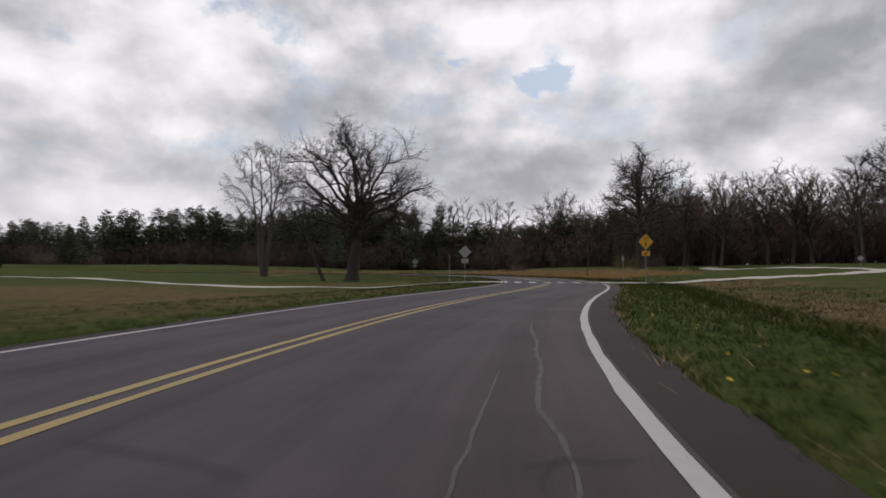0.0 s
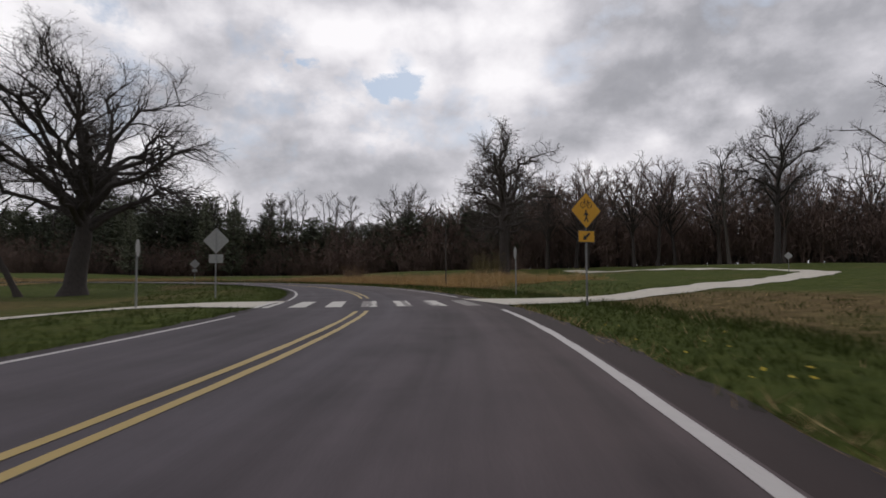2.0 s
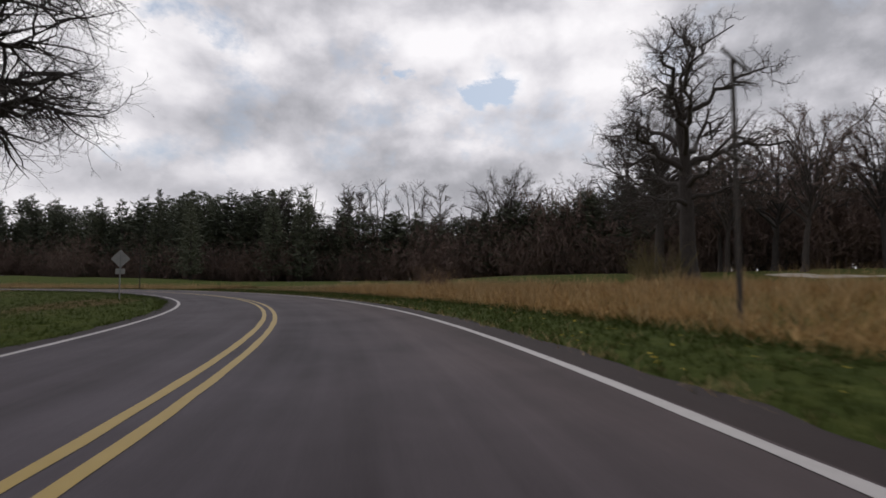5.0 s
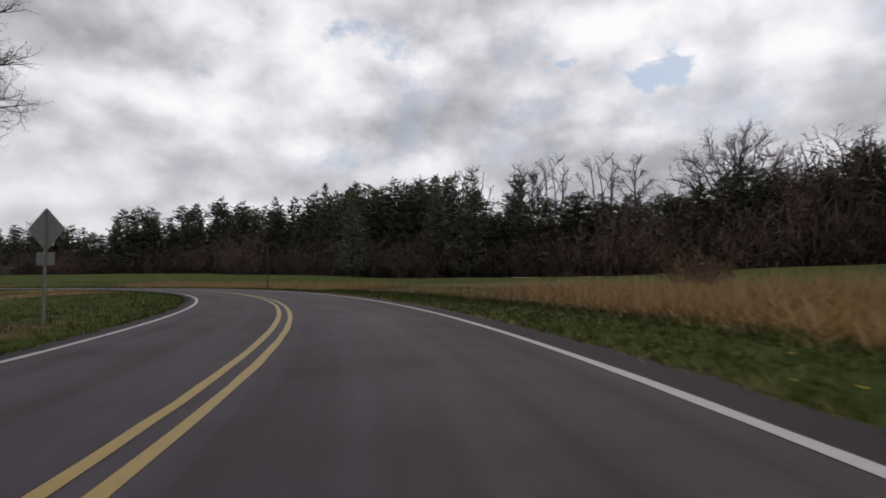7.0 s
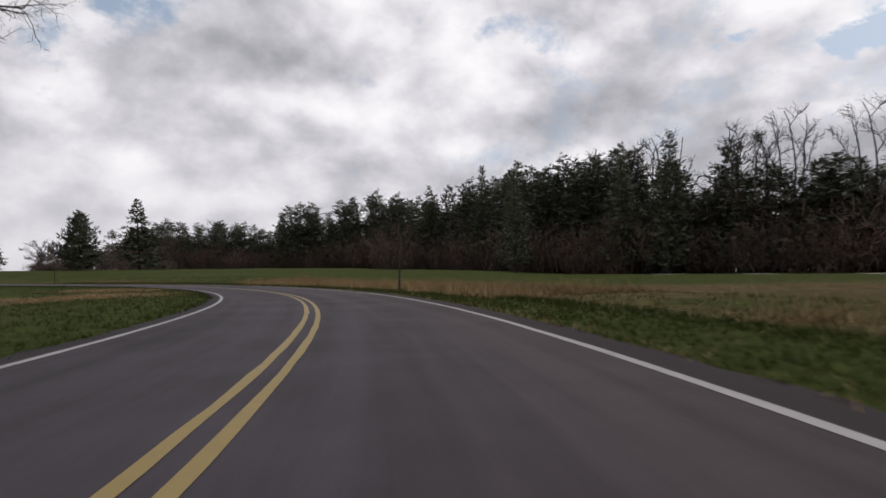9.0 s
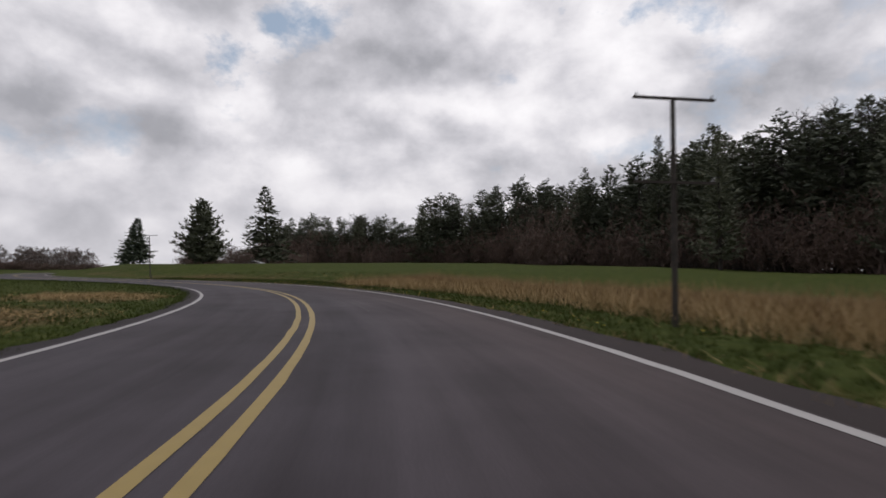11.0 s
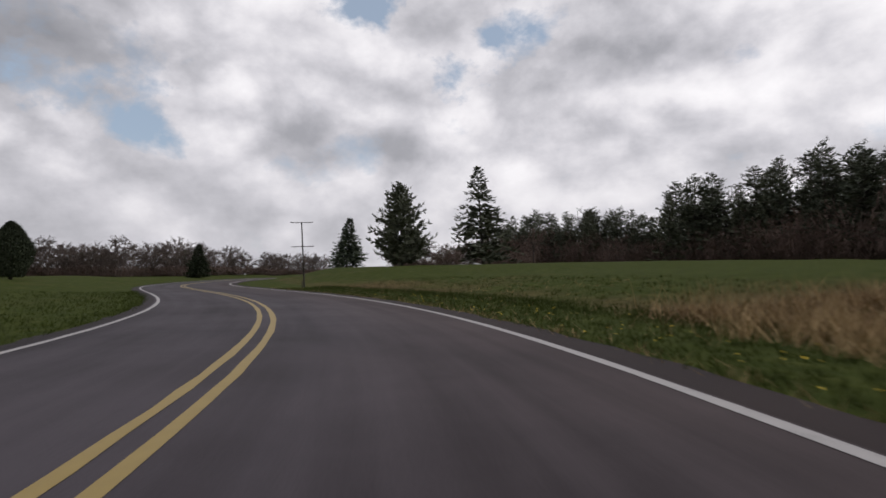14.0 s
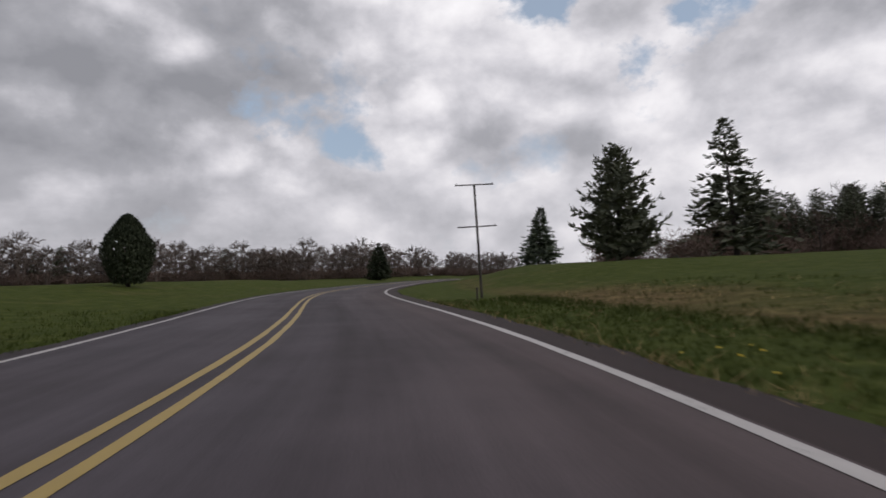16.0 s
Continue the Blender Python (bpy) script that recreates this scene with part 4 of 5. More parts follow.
def shrub(name, seed, height, radius, stems, twigs, label, mat, leaf=None, twig_r=0.010):
    """A dense many-stemmed bush of bare twigs."""
    rng = np.random.default_rng(seed)
    fine, ends = [], []
    for s in range(stems):
        a, r = rng.random() * 6.28, radius * 0.6 * math.sqrt(rng.random())
        out = rng.random() * 0.6 * radius / height * 2
        d = np.array((math.cos(a) * out, math.sin(a) * out, 1.0))
        l = height * (0.45 + 0.55 * rng.random())
        pts, rad, dirs = branch(rng, np.array((math.cos(a) * r, math.sin(a) * r, -0.1)), d, l, twig_r * 2.36 + 0.004 * height, twig_r, 4, 0.13, 0.03)
        fine.append((pts, rad, 3))
        for w in range(twigs):
            e = 0.4 + 3.5 * (w + rng.random()) / twigs
            i = min(int(e), 3)
            tp = pts[i] + (pts[i + 1] - pts[i]) * (e - i)
            tl = l * (0.14 + 0.20 * rng.random())
            d2 = splay(rng, dirs[i], 0.4 + 0.7 * rng.random())
            ends.append(sliver(tp, d2, tl, twig_r * 1.1, rng))
            for z in range(2):
                ends.append(sliver(tp + d2 * tl * (0.2 + 0.7 * rng.random()), splay(rng, d2, 0.5 + 0.6 * rng.random()), tl * (0.35 + 0.4 * rng.random()), twig_r * 0.9, rng))
    bush = tagged(new(name), label, "bush")
    v, f = tubes(fine)
    n = len(v)
    v = v + list(np.array(ends).reshape(-1, 3))
    f = f + [(n + 4 * i, n + 4 * i + 1, n + 4 * i + 2, n + 4 * i + 3) for i in range(len(ends))]
    mesh_object("thicket", v, f, mat, bush)
    if leaf:
        n, m = leaf
        quads = []
        for i in rng.integers(0, len(ends), n):
            p = np.array(ends[i][2]) + rng.normal(size=3) * 0.2
            a = rng.normal(size=3) * np.array((0.05, 0.05, 0.08)) * (height ** 0.8 + 0.3)
            b = np.cross(a, rng.normal(size=3))
            b *= (0.008 * height ** 0.9) * (0.5 + rng.random()) / (np.linalg.norm(b) + 1e-9)
            quads.append((p - a, p - b, p + a, p + b))
        soup("foliage", quads, m, bush, 4)
    return bush


def put(tree, x, y, turn=0.0, size=1.0, tall=None):
    tree.matrix_world = pose(x, y, gz(x, y), 0, 0, turn) @ Matrix.Diagonal((size, size, tall or size, 1))
    return tree


def again(tree, x, y, turn=0.0, size=1.0, tall=None):
    m = pose(x, y, gz(x, y), 0, 0, turn) @ Matrix.Diagonal((size, size, tall or size, 1))
    s = tuple(tree.scale)
    return copy_thing(tree, m @ Matrix.Diagonal((1 / s[0], 1 / s[1], 1 / s[2], 1)))


# trees standing by themselves
put(bare_tree("oak_tree", 44, 16.2, 7.1, 0.56, 0.12, 19, 15, 7, "gnarled bare oak with low heavy limbs over the dry hollow", BARK_DARK, None, 1, -0.75, 0.014, 0.65, 0.66), 50.2, 104.2, 70, 1.52, 1.58)
put(shrub("bush", 53, 2.8, 2.2, 60, 9, "olive bush of fine twigs at the foot of the oak", TWIG_OLIVE), 47.0, 104.6, 0, 1.5)
put(bare_tree("oak_tree", 11, 19.0, 10.4, 0.76, 0.20, 26, 20, 7, "great spreading bare oak with a rugged trunk on the lawn", BARK_GREY, None, 1, -0.6, 0.0125, 0.50, 0.46), -5.6, 91.0, 335, 1.44, 1.31)
put(bare_tree("poplar_tree", 23, 21.0, 7.0, 0.27, 0.20, 26, 10, 6, "pale many-stemmed bare tree with upswept branches", BARK_PALE, BARK_PALE, 4, -0.1, 0.013, 0.3), -22.1, 118.9, 30, 1.3)
lean = put(bare_tree("leaning_tree", 31, 11.0, 3.6, 0.26, 0.42, 9, 6, 4, "small dark bare tree leaning beside the oak", BARK_DARK, None, 1, -0.2, 0.013), -9.8, 91.2, 10, 1.22)
lean.matrix_world = lean.matrix_world @ pose(0, 0, 0, 0, -22, 0)
put(shrub("bush", 54, 1.35, 1.0, 70, 10, "small rounded brown bush in the dry hollow", TWIG_BROWN, (900, THATCH), 0.006), 28.8, 115.2, 0, 1.7, 1.75)
put(bare_tree("oak_tree", 43, 25.0, 11.0, 0.75, 0.14, 26, 13, 7, "gnarled bare oak with low heavy limbs at the wood's edge", BARK_DARK, None, 1, -0.7, 0.019, 0.65, 0.62), 68.5, 132.4, 70, 1.12)
put(shrub("bush", 51, 2.8, 2.2, 60, 9, "olive bush of fine twigs at the foot of the oak", TWIG_OLIVE), 64.0, 130.3, 0, 1.12)
put(shrub("bush", 52, 3.0, 2.0, 50, 9, "dark bush of fine twigs at the foot of the oak", TWIG_BROWN), 68.8, 129.4, 0, 1.12)
put(bare_tree("oak_tree", 47, 15.8, 6.4, 0.42, 0.20, 18, 13, 7, "tall bare oak at the edge of the wood", BARK_GREY, None, 1, -0.5, 0.014, 0.5, 0.7), 86.6, 83.7, 15, 1.28, 1.58)
put(bare_tree("oak_tree", 48, 20.0, 7.6, 0.50, 0.22, 18, 12, 6, "tall bare oak standing over the path bend", BARK_DARK, None, 1, -0.5, 0.014, 0.6, 0.65), 84.0, 60.4, 40, 1.45)
put(bare_tree("maple_tree", 49, 20.5, 10.0, 0.45, 0.16, 30, 11, 5, "round-crowned bare maple rising behind the dark pines", BARK_DARK, None, 1, -0.3, 0.017, 0.22, 0.35), 66.3, 185.6, 0, 1.36, 1.40)

put(conifer("spruce_tree", 61, 8.4, 4.2, "broad dark green spruce on the rise of the meadow", NEEDLES, 0.03, 20, 9, 0.02, 0.42, 0.12, 13, 0.62), -85.8, 185.3, 0, 1.18, 1.27)
put(conifer("spruce_tree", 62, 12.2, 5.0, "tall drooping spruce with a ragged open outline", NEEDLES, 0.03, 22, 7, 0.34, 0.16, 0.14, 13, 1.0), -88.8, 202.0, 0, 1.45, 1.25)
put(conifer("spruce_tree", 63, 7.2, 2.9, "slim regular spruce with layered branches", NEEDLES_BLUE, 0.03, 26, 9, 0.14, 0.15, 0.02, 9, 0.95), -136.6, 201.9, 0, 1.75, 1.53)
put(conifer("spruce_tree", 64, 5.6, 2.5, "small conical spruce beside the road crest", HEDGE_GREEN, 0.02, 22, 9, 0.12, 0.2, 0.02, 8, 0.85), -148.0, 173.0, 0, 1.3, 1.25)


def arborvitae(x, y):
    rng = np.random.default_rng(71)
    quads = []
    for i in range(9000):
        u = rng.random() ** 0.8
        z = 0.1 + 4.75 * u
        r = 1.62 * (math.sin(math.pi * min(1, (u * 0.86 + 0.14)) ** 0.9) ** 0.65) * (1 if u > 0.3 else 0.85 + 0.5 * u)
        r *= (0.72 + 0.32 * rng.random()) * (1 + 0.07 * math.sin(9 * u + 3))
        a = rng.random() * 6.283
        p = np.array((math.cos(a) * r, math.sin(a) * r, z))
        o = np.array((math.cos(a), math.sin(a), 0.0))
        s = np.array((-math.sin(a), math.cos(a), 0.0)) * (0.04 + 0.05 * rng.random()) + rng.normal(size=3) * 0.015
        h = 0.12 + 0.14 * rng.random()
        tip = p + np.array((0, 0, h)) + o * (0.06 + 0.08 * rng.normal())
        quads.append((p, p + s + (0, 0, h * 0.5), tip, p - s + (0, 0, h * 0.5)))
    tree = tagged(new("arborvitae"), "dense dark egg-shaped evergreen on the lawn", "tree")
    v, f = tubes([([np.array((0, 0, -0.15)), np.array((0, 0, 1.8)), np.array((0, 0, 3.3))], [0.16, 0.12, 0.03], 7)])
    mesh_object("trunk", v, f, BARK_DARK, tree)
    soup("crown", quads, HEDGE_GREEN, tree, 4)
    put(tree, x, y)


arborvitae(-82.8, 144.1)

# ---- the woods: a few grown trees, repeated with other turns and sizes ----
PINES = [conifer("pine_tree", 80 + i, 20, r, "dark white pine in the edge of the wood", NEEDLES if i % 2 else NEEDLES_DARK, first, wh, 8, 0.04, 0.30, gp, 9, sh, None, 1.12)
         for i, (r, first, wh, gp, sh) in enumerate(((5.4, 0.10, 20, 0.12, 0.62), (4.8, 0.05, 22, 0.10, 0.72), (5.8, 0.12, 18, 0.15, 0.55), (4.5, 0.03, 24, 0.09, 0.82), (5.4, 0.14, 18, 0.14, 0.55)))]
BARE = [bare_tree("bare_tree", 90 + i, h, c, r, cl, lm, 8, 4, lab, bk, tw, st, lo, 0.018, wg, fk)
        for i, (h, c, r, cl, lm, lab, bk, tw, st, lo, wg, fk) in enumerate((
            (16, 6.0, 0.30, 0.22, 13, "bare oak with twisted limbs in the wood's edge", BARK_DARK, None, 1, -0.5, 0.6, 0.65),
            (16, 6.4, 0.32, 0.20, 14, "bare spreading tree in the wood's edge", BARK_GREY, None, 1, -0.4, 0.4, 0.45),
            (18, 4.0, 0.22, 0.35, 11, "slim pale bare tree rising above the pines", BARK_PALE, BARK_GREY, 1, -0.3, 0.3, 0.8),
            (18, 4.6, 0.20, 0.35, 9, "leaning many-stemmed bare tree above the pines", BARK_GREY, None, 3, 0.0, 0.25, 0.8),
            (16, 5.6, 0.26, 0.25, 13, "dark bare hardwood in the wood's edge", BARK_DARK, TWIG_BROWN, 1, -0.3, 0.4, 0.5)))]
BUSHES = [shrub("bush", 100 + i, h, r, st, tw, lab, m, lf) for i, (h, r, st, tw, lab, m, lf) in enumerate((
    (8.0, 4.0, 46, 6, "reddish-brown leafless thicket bush at the wood's edge", TWIG_BROWN, (1500, RUST)),
    (7.0, 4.2, 46, 6, "dense brown leafless undergrowth bush", TWIG_BROWN, (1400, RUST)),
    (6.0, 3.6, 44, 7, "dark tangled undergrowth bush", BARK_DARK, (1400, RUST))))]
WOOD_X = [140, 124, 108, 92, 82, 72, 52, 33, 11, -8, -25, -47, -84, -120, -160, -215]
WOOD_Y = [62, 84, 108, 124, 140, 165, 190, 205, 213, 225, 250, 275, 302, 308, 302, 302]
used = set()


def plant(kinds, k, x, y, turn, size, tall):
    t = kinds[k % len(kinds)]
    if t.name in used:
        return again(t, x, y, turn, size, tall)
    used.add(t.name)
    return put(t, x, y, turn, size, tall)


def build_woods():
    rng = np.random.default_rng(7)
    edge = catmull(np.array(WOOD_X, float), np.array(WOOD_Y, float), 1.0)
    t = np.gradient(edge, axis=0)
    t /= np.linalg.norm(t, axis=1)[:, None]
    back = np.stack([t[:, 1], -t[:, 0]], -1)
    run = np.concatenate([[0], np.cumsum(np.linalg.norm(np.diff(edge, axis=0), axis=1))])

    def at(s, depth):
        i = int(np.clip(np.searchsorted(run, s), 0, len(run) - 1))
        return edge[i] + back[i] * depth

    def growth(x):
        return float(np.interp(x, (-90, -50, 20, 60, 75, 90), (1.34, 1.25, 1.22, 1.28, 1.42, 1.5)))

    # undergrowth along the edge
    s = 0.0
    while s < run[-1]:
        for depth in (0.0, 5.0, 10.0):
            p = at(s + rng.normal() * 1.0, depth + rng.random() * 3)
            k = (0.95 + 0.5 * rng.random() if depth else 0.8 + 0.6 * rng.random()) * growth(p[0])
            plant(BUSHES, int(rng.integers(0, 3)), p[0], p[1], rng.random() * 360, k, k * (0.9 + 0.3 * rng.random()))
        s += 5.2
    # hardwoods on the east rise, pines from the bend of the edge westward
    s = 0.0
    while s < run[-1]:
        p = at(s, 0)
        hard = p[1] < 150 and p[0] > 55
        far = p[0] < -5
        size = growth(p[0])
        for row in range(3):
            q = at(s + rng.normal() * 1.5, 3.0 + 8.0 * row + rng.random() * 6)
            if hard:
                if row < 2:
                    k = (0.82 + 0.28 * rng.random()) * size
                    plant(BARE, int(rng.choice((0, 1, 4))), q[0], q[1], rng.random() * 360, k, k)
                else:
                    k = (0.42 + 0.15 * rng.random()) * size
                    plant(PINES, int(rng.integers(0, 5)), q[0], q[1], rng.random() * 360, k * 1.7, k)
            else:
                low = q[0] > 20 and q[1] < 240
                k = (0.60 if low else 0.80) + (0.20 if low else 0.36) * rng.random() - (0.22 if q[0] < -130 else 0)
                k *= size * (0.92 if row == 0 else 1.0)
                plant(PINES, int(rng.integers(0, 5)), q[0], q[1], rng.random() * 360, k * (1.7 if low else 1.32), k)
                if low and row < 2:
                    b = at(s + rng.normal() * 2, 5 + 9 * rng.random())
                    kb = (0.74 + 0.22 * rng.random()) * size
                    plant(BARE, int(rng.choice((0, 1, 4, 4))), b[0], b[1], rng.random() * 360, kb, kb)
                if low:
                    b = at(s + 2.3, 4.0 + 7.0 * row + rng.random() * 5)
                    plant(PINES, int(rng.choice((1, 3))), b[0], b[1], rng.random() * 360, 0.9 * size, (0.50 + 0.12 * rng.random()) * size)
                if rng.random() < (0.35 if not far else 0.12):
                    b = at(s + rng.normal() * 2, 8 + 10 * rng.random())
                    kb = (1.05 + 0.3 * rng.random()) * size
                    plant(BARE, int(rng.choice((2, 3, 3, 1))), b[0], b[1], rng.random() * 360, kb, kb)
        s += 6.4 if hard else 5.6


build_woods()
# a row of round-headed oaks along the wood's edge behind the path
OAKS = [bare_tree("oak_tree", 140 + i, 16.5, 5.6, 0.36, 0.22, 22, 11, 6, "round-headed bare oak in a row along the wood's edge", BARK_DARK, TWIG_BROWN, 1, -0.45, 0.015, 0.35, 0.45) for i in range(2)]
for i, (x, y, k) in enumerate(((75, 114, 1.02), (84, 110.5, 1.0), (93, 108.5, 0.95), (98, 102.5, 0.98), (73, 124, 0.95), (106, 95, 1.0), (80, 133, 0.95))):
    plant(OAKS, i, x, y, i * 73, k * 1.16, k * (1.34 + 0.03 * (i % 3)))
# pines and bare trees that stand out over the wood's skyline
for kinds, k, x, y, size, tall in ((PINES, 3, -23.0, 247.0, 1.15, 1.36), (PINES, 1, -50.0, 282.0, 1.25, 1.42), (PINES, 0, -40.0, 276.0, 1.3, 1.36), (PINES, 2, -78.0, 304.0, 1.4, 1.5), (PINES, 0, -90.0, 309.0, 1.4, 1.45), (BUSHES, 0, -38.0, 218.0, 1.15, 1.35),
                                   (PINES, 3, -8.8, 214.0, 0.9, 1.0), (PINES, 1, 18.4, 208.0, 1.1, 1.2), (PINES, 3, 11.2, 211.0, 1.1, 1.17), (PINES, 2, 31.5, 224.0, 1.1, 1.27), (BARE, 3, 38.5, 210.0, 1.45, 1.6), (BARE, 3, 48.0, 205.0, 1.5, 1.55), (BARE, 2, 35.0, 212.0, 1.3, 1.45),
                                   (BARE, 2, 52.5, 200.3, 1.55, 1.52), (BARE, 1, 79.0, 122.0, 1.5, 1.35), (BARE, 4, 88.2, 108.6, 1.6, 1.45), (BARE, 2, 93.6, 97.0, 1.5, 1.3)):
    plant(kinds, k, x, y, (x * 37) % 360, size, tall)


# ---- far hedgerows and trees on the western horizon ----
HEDGE = [bare_tree("hedge_tree", 120 + i, h, c, 0.14, 0.10, 13, 6, 4, lab, TWIG_HAZE, TWIG_HAZE, st, -0.6, 0.032, 0.35, 0.5)
         for i, (h, c, st, lab) in enumerate(((7.0, 3.6, 1, "small round-headed bare tree in a far hedgerow"), (7.0, 3.2, 3, "many-stemmed bare tree in a far hedgerow"), (6.4, 3.9, 2, "broad bare tree in a far hedgerow")))]
HEDGE_BUSH = [shrub("hedge_bush", 130 + i, 4.2, 3.0, 26, 5, "grey-brown leafless hedge bush in the distance", TWIG_HAZE, (1100, RUST), 0.022) for i in range(2)]


def far_woods():
    rng = np.random.default_rng(15)
    spots = [(-158 - 18 * u + 14 * rng.random(), 62 + 98 * u) for u in np.linspace(0, 1, 60)]
    spots += [(-170 - 12 * u + 8 * rng.random(), 150 + 30 * u) for u in np.linspace(0, 1, 14)]
    spots += [(-182 - 85 * u, 170 + 80 * u + 8 * rng.random()) for u in np.linspace(0, 1, 38)]
    spots += [(-188 - 10 * u - 12 * rng.random(), 70 + 120 * u) for u in np.linspace(0, 1, 40)]
    spots += [(-140 - 40 * u, 215 + 62 * u + 8 * rng.random()) for u in np.linspace(0, 1, 16)]
    spots += [(-128 + 40 * u, 45 - 42 * u) for u in np.linspace(0, 1, 14)]
    for x, y in spots:
        turn = rng.random() * 360
        k = 0.82 + 0.55 * rng.random()
        plant(HEDGE, int(rng.integers(0, 3)), x, y, turn, k, k * (0.9 + 0.2 * rng.random()))
        if rng.random() < 0.10:
            k = 0.28 + 0.12 * rng.random()
            plant(PINES, int(rng.integers(0, 5)), x - 6, y, turn, k * 1.2, k)
        for j in range(2):
            k = 0.7 + 0.35 * rng.random()
            plant(HEDGE_BUSH, int(rng.integers(0, 2)), x - 1 + rng.normal() * 2, y + rng.normal() * 3, turn + 90 * j, k * 1.2, k * (0.95 if y < 100 else 0.75))


far_woods()
for x, y, k in ((-97, 192, 0.5), (-99, 221, 0.45), (-111, 224, 0.65), (-82, 190, 0.4), (-96, 200, 0.4)):
    plant(BUSHES, 1, x, y, x * 7 % 360, k * 1.3, k)
for x, y, k in ((-108, 218, 0.48), (-84, 208, 0.36), (-117, 226, 0.55)):
    plant(BARE, 4, x, y, x * 11 % 360, k, k)


# ---- a white shed far behind the spruces ----
def shed(x, y, yaw):
    h = tagged(new("shed"), "small white shed with a pale roof behind the spruces", "shed")
    h.matrix_world = pose(x, y, gz(x, y), 0, 0, yaw) @ Matrix.Diagonal((1.7, 1.7, 1.3, 1))
    bm = bmesh.new()
    bm_box(bm, 0, 0, 0.75, 3.4, 2.4, 1.7)
    part("wall", bm, WHITE_WALL, h)
    bm = bmesh.new()
    bm_poly(bm, [(-1.95, 1.5), (-1.95, 1.58), (0, 2.4), (1.95, 1.58), (1.95, 1.5), (0, 2.3)], -1.4, 1.4)
    part("roof", bm, ROOF_GREY, h)
    bm = bmesh.new()
    bm_box(bm, 0.4, -1.215, 0.75, 0.8, 0.03, 1.4)
    part("door", bm, ROOF_GREY, h)
    bm = bmesh.new()
    bm_box(bm, -0.9, -1.215, 1.05, 0.6, 0.03, 0.5)
    part("window", bm, GLASS, h)


shed(-166.0, 263.0, 30)


# ---- grass, straw and flowers ----
def blades(name, spots, low, high, per, spread, wide, lean, mat, label, category, seed):
    rng = np.random.default_rng(seed)
    spots = np.asarray(spots)
    n = len(spots) * per
    base = np.repeat(spots, per, axis=0) + rng.normal(size=(n, 2)) * spread
    z = np.repeat(ground_z(spots), per) - 0.01
    a = rng.random(n) * 6.283
    h = low + (high - low) * rng.random(n) ** 1.3
    bend = rng.normal(size=(n, 2)) * lean * h[:, None]
    w = np.stack([np.cos(a), np.sin(a)], -1) * (wide * (0.6 + 0.8 * rng.random(n)))[:, None]
    tri = np.zeros((n, 3, 3))
    tri[:, 0, :2], tri[:, 1, :2], tri[:, 2, :2] = base - w, base + w, base + bend
    tri[:, 0, 2], tri[:, 1, 2], tri[:, 2, 2] = z, z, z + h
    return tagged(soup(name, tri, mat), label, category, kind="stuff")


def verge_spots(rng, s0, s1, d0, d1, per_m2):
    n = int((s1 - s0) * abs(d1 - d0) * per_m2)
    s, d = s0 + (s1 - s0) * rng.random(n), d0 + (d1 - d0) * rng.random(n)
    return np.array([road_point(a, b) for a, b in zip(s, d)])


def left_spots(rng, s0, s1, near, far, per_m2):
    n = int((s1 - s0) * (far - near) * per_m2)
    s, d = s0 + (s1 - s0) * rng.random(n), near + (far - near) * rng.random(n) ** 1.7
    return np.array([road_point(a, LEFT_EDGE - b) for a, b in zip(s, d)])


def keep_off(p):
    """Leaves out places on the gravel paths."""
    for pts, width in ((EAST_PATH, 1.55), (LAWN_PATH, 1.25)):
        line = catmull(np.array([q[0] for q in pts], float), np.array([q[1] for q in pts], float), 0.6)
        reach = width * (1 + 0.6 * np.clip(1 - np.arange(len(line)) / 7, 0, 1))
        keep = np.ones(len(p), bool)
        for q, r in zip(line[:110], reach):
            keep &= (p[:, 0] - q[0]) ** 2 + (p[:, 1] - q[1]) ** 2 > r * r
        p = p[keep]
    return p


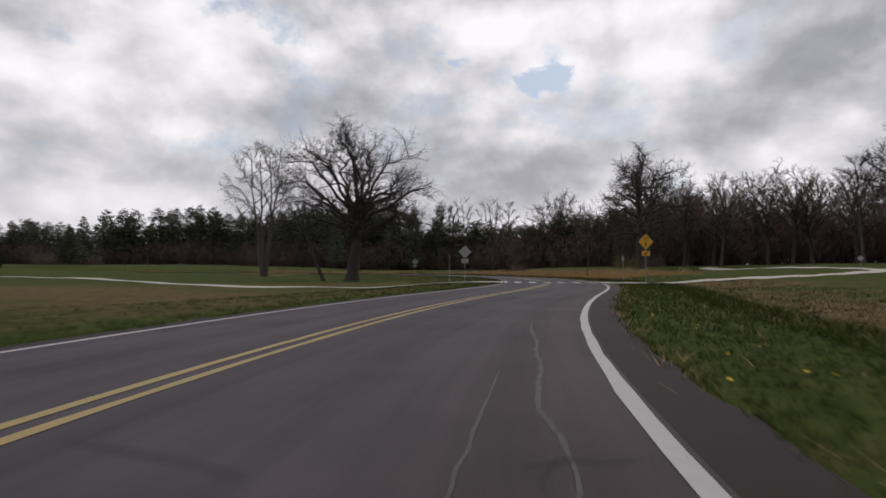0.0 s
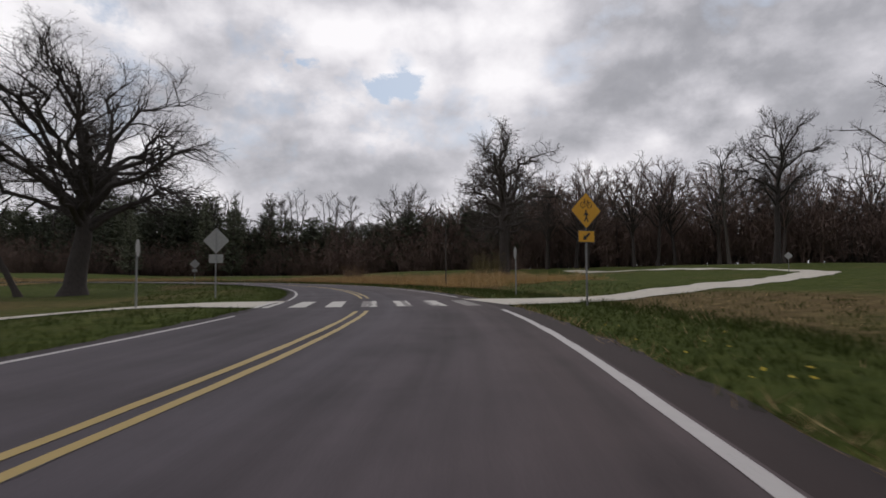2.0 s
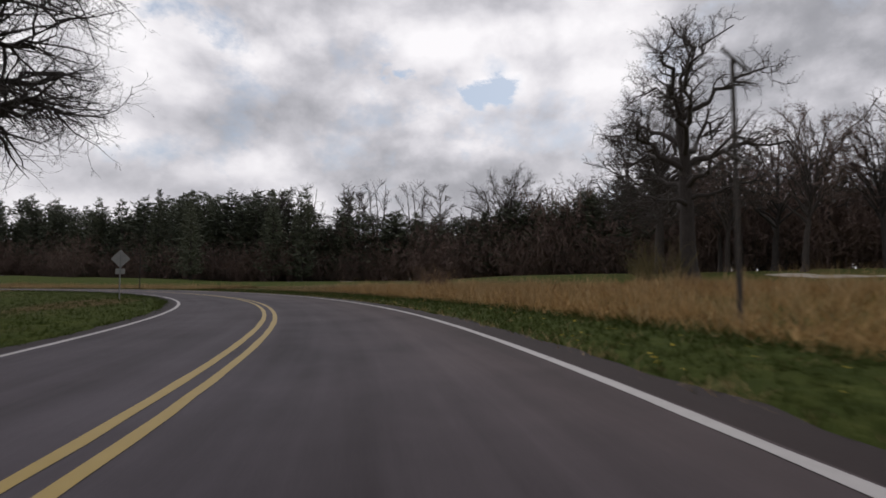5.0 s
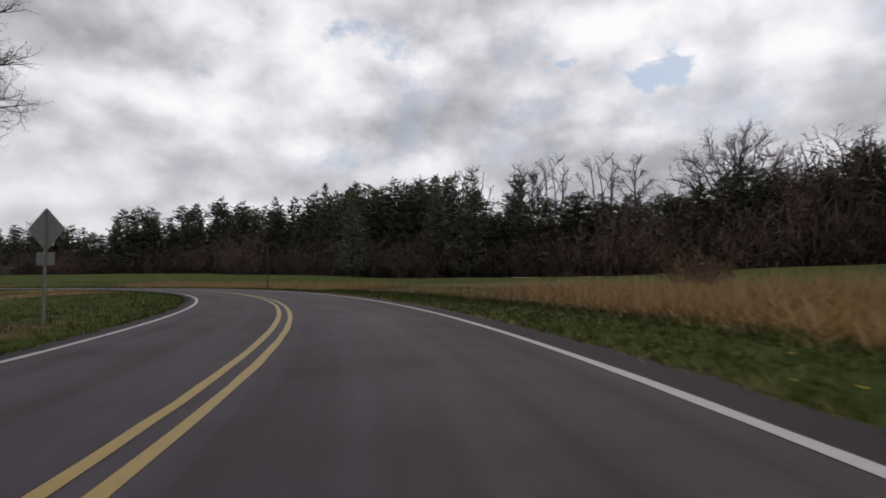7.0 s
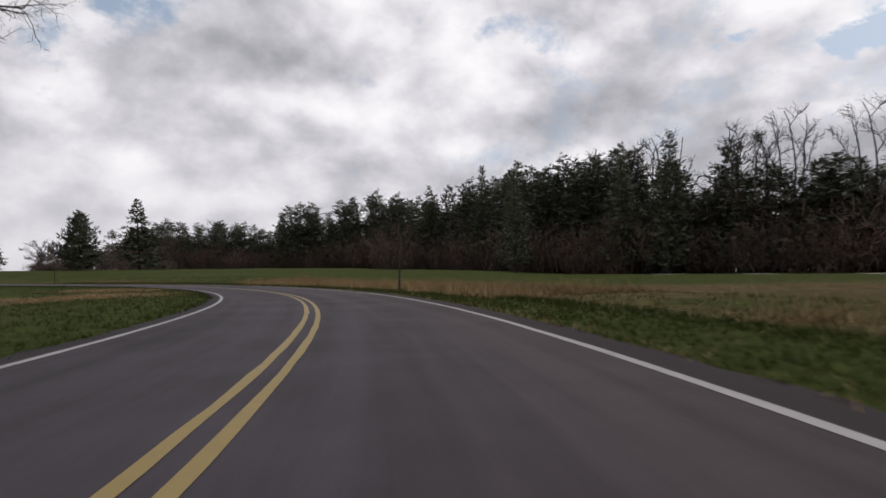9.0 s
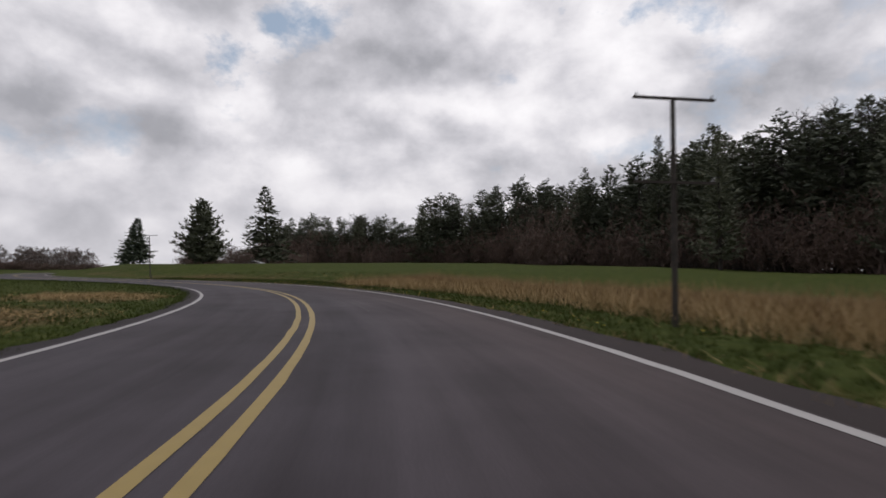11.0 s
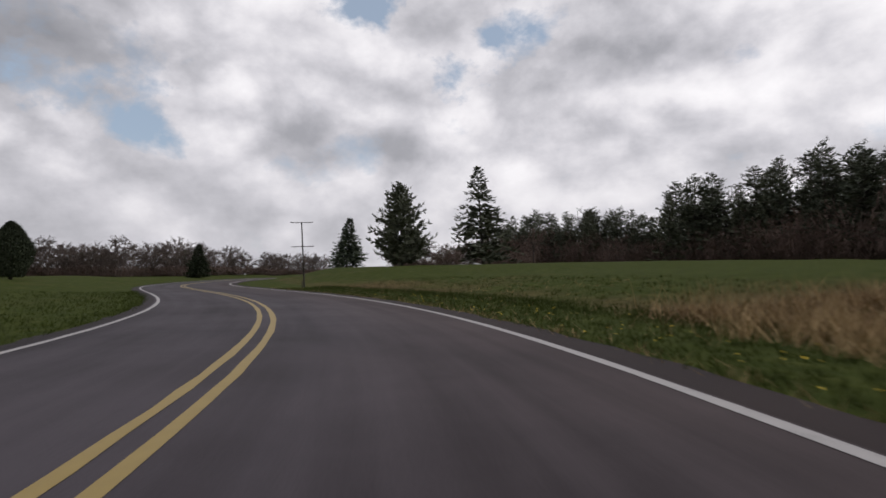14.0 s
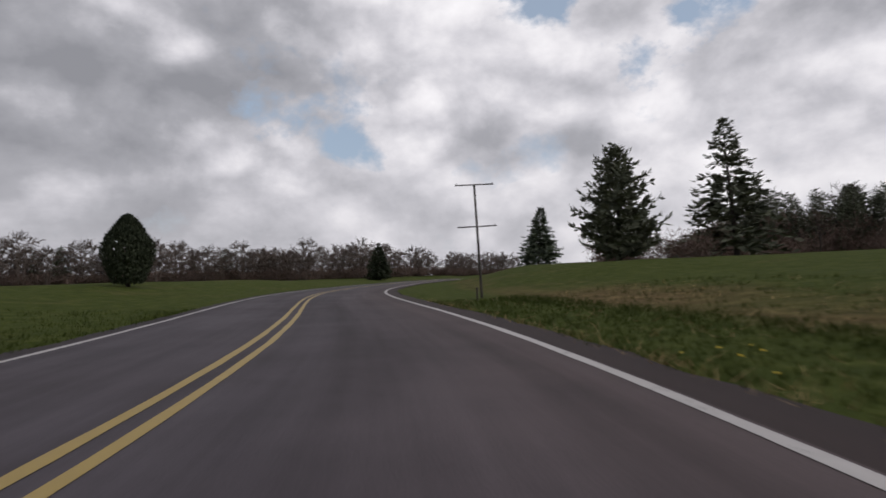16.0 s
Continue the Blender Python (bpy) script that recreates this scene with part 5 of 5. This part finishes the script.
def build_grass():
    rng = np.random.default_rng(3)
    a, b = A0 - 6, A0 + 205
    near = keep_off(verge_spots(rng, a, b, RIGHT_EDGE - 0.08, RIGHT_EDGE + 3.2, 30))
    near = near[rng.random(len(near)) < 0.9]
    ridge = keep_off(verge_spots(rng, a, b, RIGHT_EDGE + 2.8, RIGHT_EDGE + 4.4, 16))
    blades("meadow_grass", ridge, 0.10, 0.26, 6, 0.10, 0.011, 0.55, BLADES, "longer dark green grass along the ditch", "grass", 8)
    blades("verge_grass", near, 0.05, 0.17, 5, 0.05, 0.008, 0.45, BLADES, "short fresh green grass along the road edge", "grass", 1)
    mid = keep_off(verge_spots(rng, a, b, RIGHT_EDGE + 3.2, RIGHT_EDGE + 12, 3.6))
    blades("meadow_grass", mid, 0.08, 0.19, 5, 0.12, 0.012, 0.5, BLADES, "taller green meadow grass beyond the verge", "grass", 2)
    left = keep_off(left_spots(rng, a, b, -0.05, 9.0, 6.5))
    blades("verge_grass", left, 0.05, 0.16, 5, 0.08, 0.010, 0.45, BLADES, "short fresh green grass along the road edge", "grass", 3)
    # scattered dead stems in the verge
    dead = keep_off(np.concatenate([verge_spots(rng, a, b, RIGHT_EDGE + 0.3, RIGHT_EDGE + 11, 0.9), verge_spots(rng, a, b, RIGHT_EDGE - 0.02, RIGHT_EDGE + 0.22, 22)]))
    blades("dead_grass", dead, 0.06, 0.2, 4, 0.12, 0.008, 0.9, STRAW, "thin dead stems lying among the green grass", "dry grass", 4)
    # wet hollows: brown thatch with clumps of tall straw along the near side
    field = np.concatenate([verge_spots(rng, A0 + 61.1, A0 + 121.0, RIGHT_EDGE + 4.2, RIGHT_EDGE + 16, 7), verge_spots(rng, A0 + 132.2, A0 + 174.6, RIGHT_EDGE + 3.2, RIGHT_EDGE + 13, 8)])
    field = field[dryness(field) + 0.22 * rng.normal(size=len(field)) > 0.62]
    blades("brown_thatch", field, 0.10, 0.42, 9, 0.25, 0.014, 1.1, THATCH, "tangled brown dead growth in a wet hollow", "dry grass", 5)
    blades("flattened_grass", field, 0.05, 0.20, 8, 0.35, 0.012, 2.4, STRAW, "flattened dead grass beneath the reeds", "dry grass", 6)
    heads = field[rng.random(len(field)) < 0.10]
    clumps = np.concatenate([heads + rng.normal(size=heads.shape) * 0.35 for k in range(5)])
    blades("tall_dry_grass", clumps, 0.30, 1.0, 7, 0.20, 0.010, 0.42, STRAW, "clumps of tall straw-coloured reeds in a hollow", "dry grass", 12)
    front = verge_spots(rng, A0 + 131, A0 + 171, RIGHT_EDGE + 2.3, RIGHT_EDGE + 5.2, 9)
    front = front[rng.random(len(front)) < 0.6]
    blades("tall_dry_grass", front, 0.25, 0.85, 11, 0.20, 0.012, 0.5, STRAW, "tall straw-coloured reeds along the ditch", "dry grass", 13)
    sedge = verge_spots(rng, A0 + 66, A0 + 112, RIGHT_EDGE + 3.2, RIGHT_EDGE + 17, 5.0)
    s, d = road_frame(sedge)
    sedge = sedge[(d > 4.2 + 3.0 * np.clip((s - A0 - 92) / 20, 0, 1) + 0.4 * rng.normal(size=len(d))) & (rng.random(len(d)) < np.clip(1.15 - (d - 5) / 22, 0, 1))]
    blades("orange_straw", sedge, 0.18, 0.62, 12, 0.26, 0.012, 0.75, REEDS, "matted orange-brown straw filling a wet hollow", "dry grass", 14)
    tufts = sedge[rng.random(len(sedge)) < 0.07]
    blades("tall_dry_grass", np.repeat(tufts, 3, axis=0), 0.5, 1.25, 9, 0.16, 0.011, 0.35, STRAW, "clumps of tall straw-coloured reeds in a hollow", "dry grass", 15)
    far_reeds = verge_spots(rng, A0 + 98, A0 + 116, RIGHT_EDGE + 3.4, RIGHT_EDGE + 8, 0.5)
    blades("tall_dry_grass", far_reeds, 0.3, 0.8, 6, 0.10, 0.010, 0.5, STRAW, "sparse pale reed stems beyond the verge", "dry grass", 16)
    p = np.concatenate([np.stack([-19 + rng.normal(size=520) * 2.8, 130 + rng.normal(size=520) * 1.5], -1), np.stack([-25 + rng.normal(size=460) * 2.4, 137.5 + rng.normal(size=460) * 1.0], -1)])
    s, d = road_frame(p)
    blades("flattened_grass", p[d < LEFT_EDGE - 0.8], 0.05, 0.20, 10, 0.22, 0.012, 1.6, STRAW, "patches of dead flattened grass inside the bend", "dry grass", 7)


build_grass()


def dandelions():
    rng = np.random.default_rng(9)
    quads = []
    for s0, s1, n in ((A0 - 2.5, A0 + 15.0, 14), (A0 + 20.0, A0 + 37.4, 34), (A0 + 64.8, A0 + 82.3, 34), (A0 + 84.8, A0 + 99.8, 30), (A0 + 139.7, A0 + 157.1, 30), (A0 + 164.6, A0 + 189.5, 110)):
        for k in range(n):
            q = road_point(s0 + (s1 - s0) * rng.random(), RIGHT_EDGE + 0.25 + 2.6 * rng.random() ** 1.6)
            z = gz(*q) + 0.07 + 0.06 * rng.random()
            r = 0.018 + 0.010 * rng.random()
            c = np.array((q[0], q[1], z))
            for j in range(3):
                a, e = j * 1.05 + rng.random(), rng.normal() * 0.25
                u = np.array((math.cos(a), math.sin(a), e)) * r
                v = np.array((-math.sin(a), math.cos(a), -e)) * r
                quads.append((c - u, c - v, c + u, c + v))
    tagged(soup("dandelions", quads, DANDELION, None, 4), "scattered yellow dandelion flowers in the verge", "flowers", kind="stuff")


dandelions()
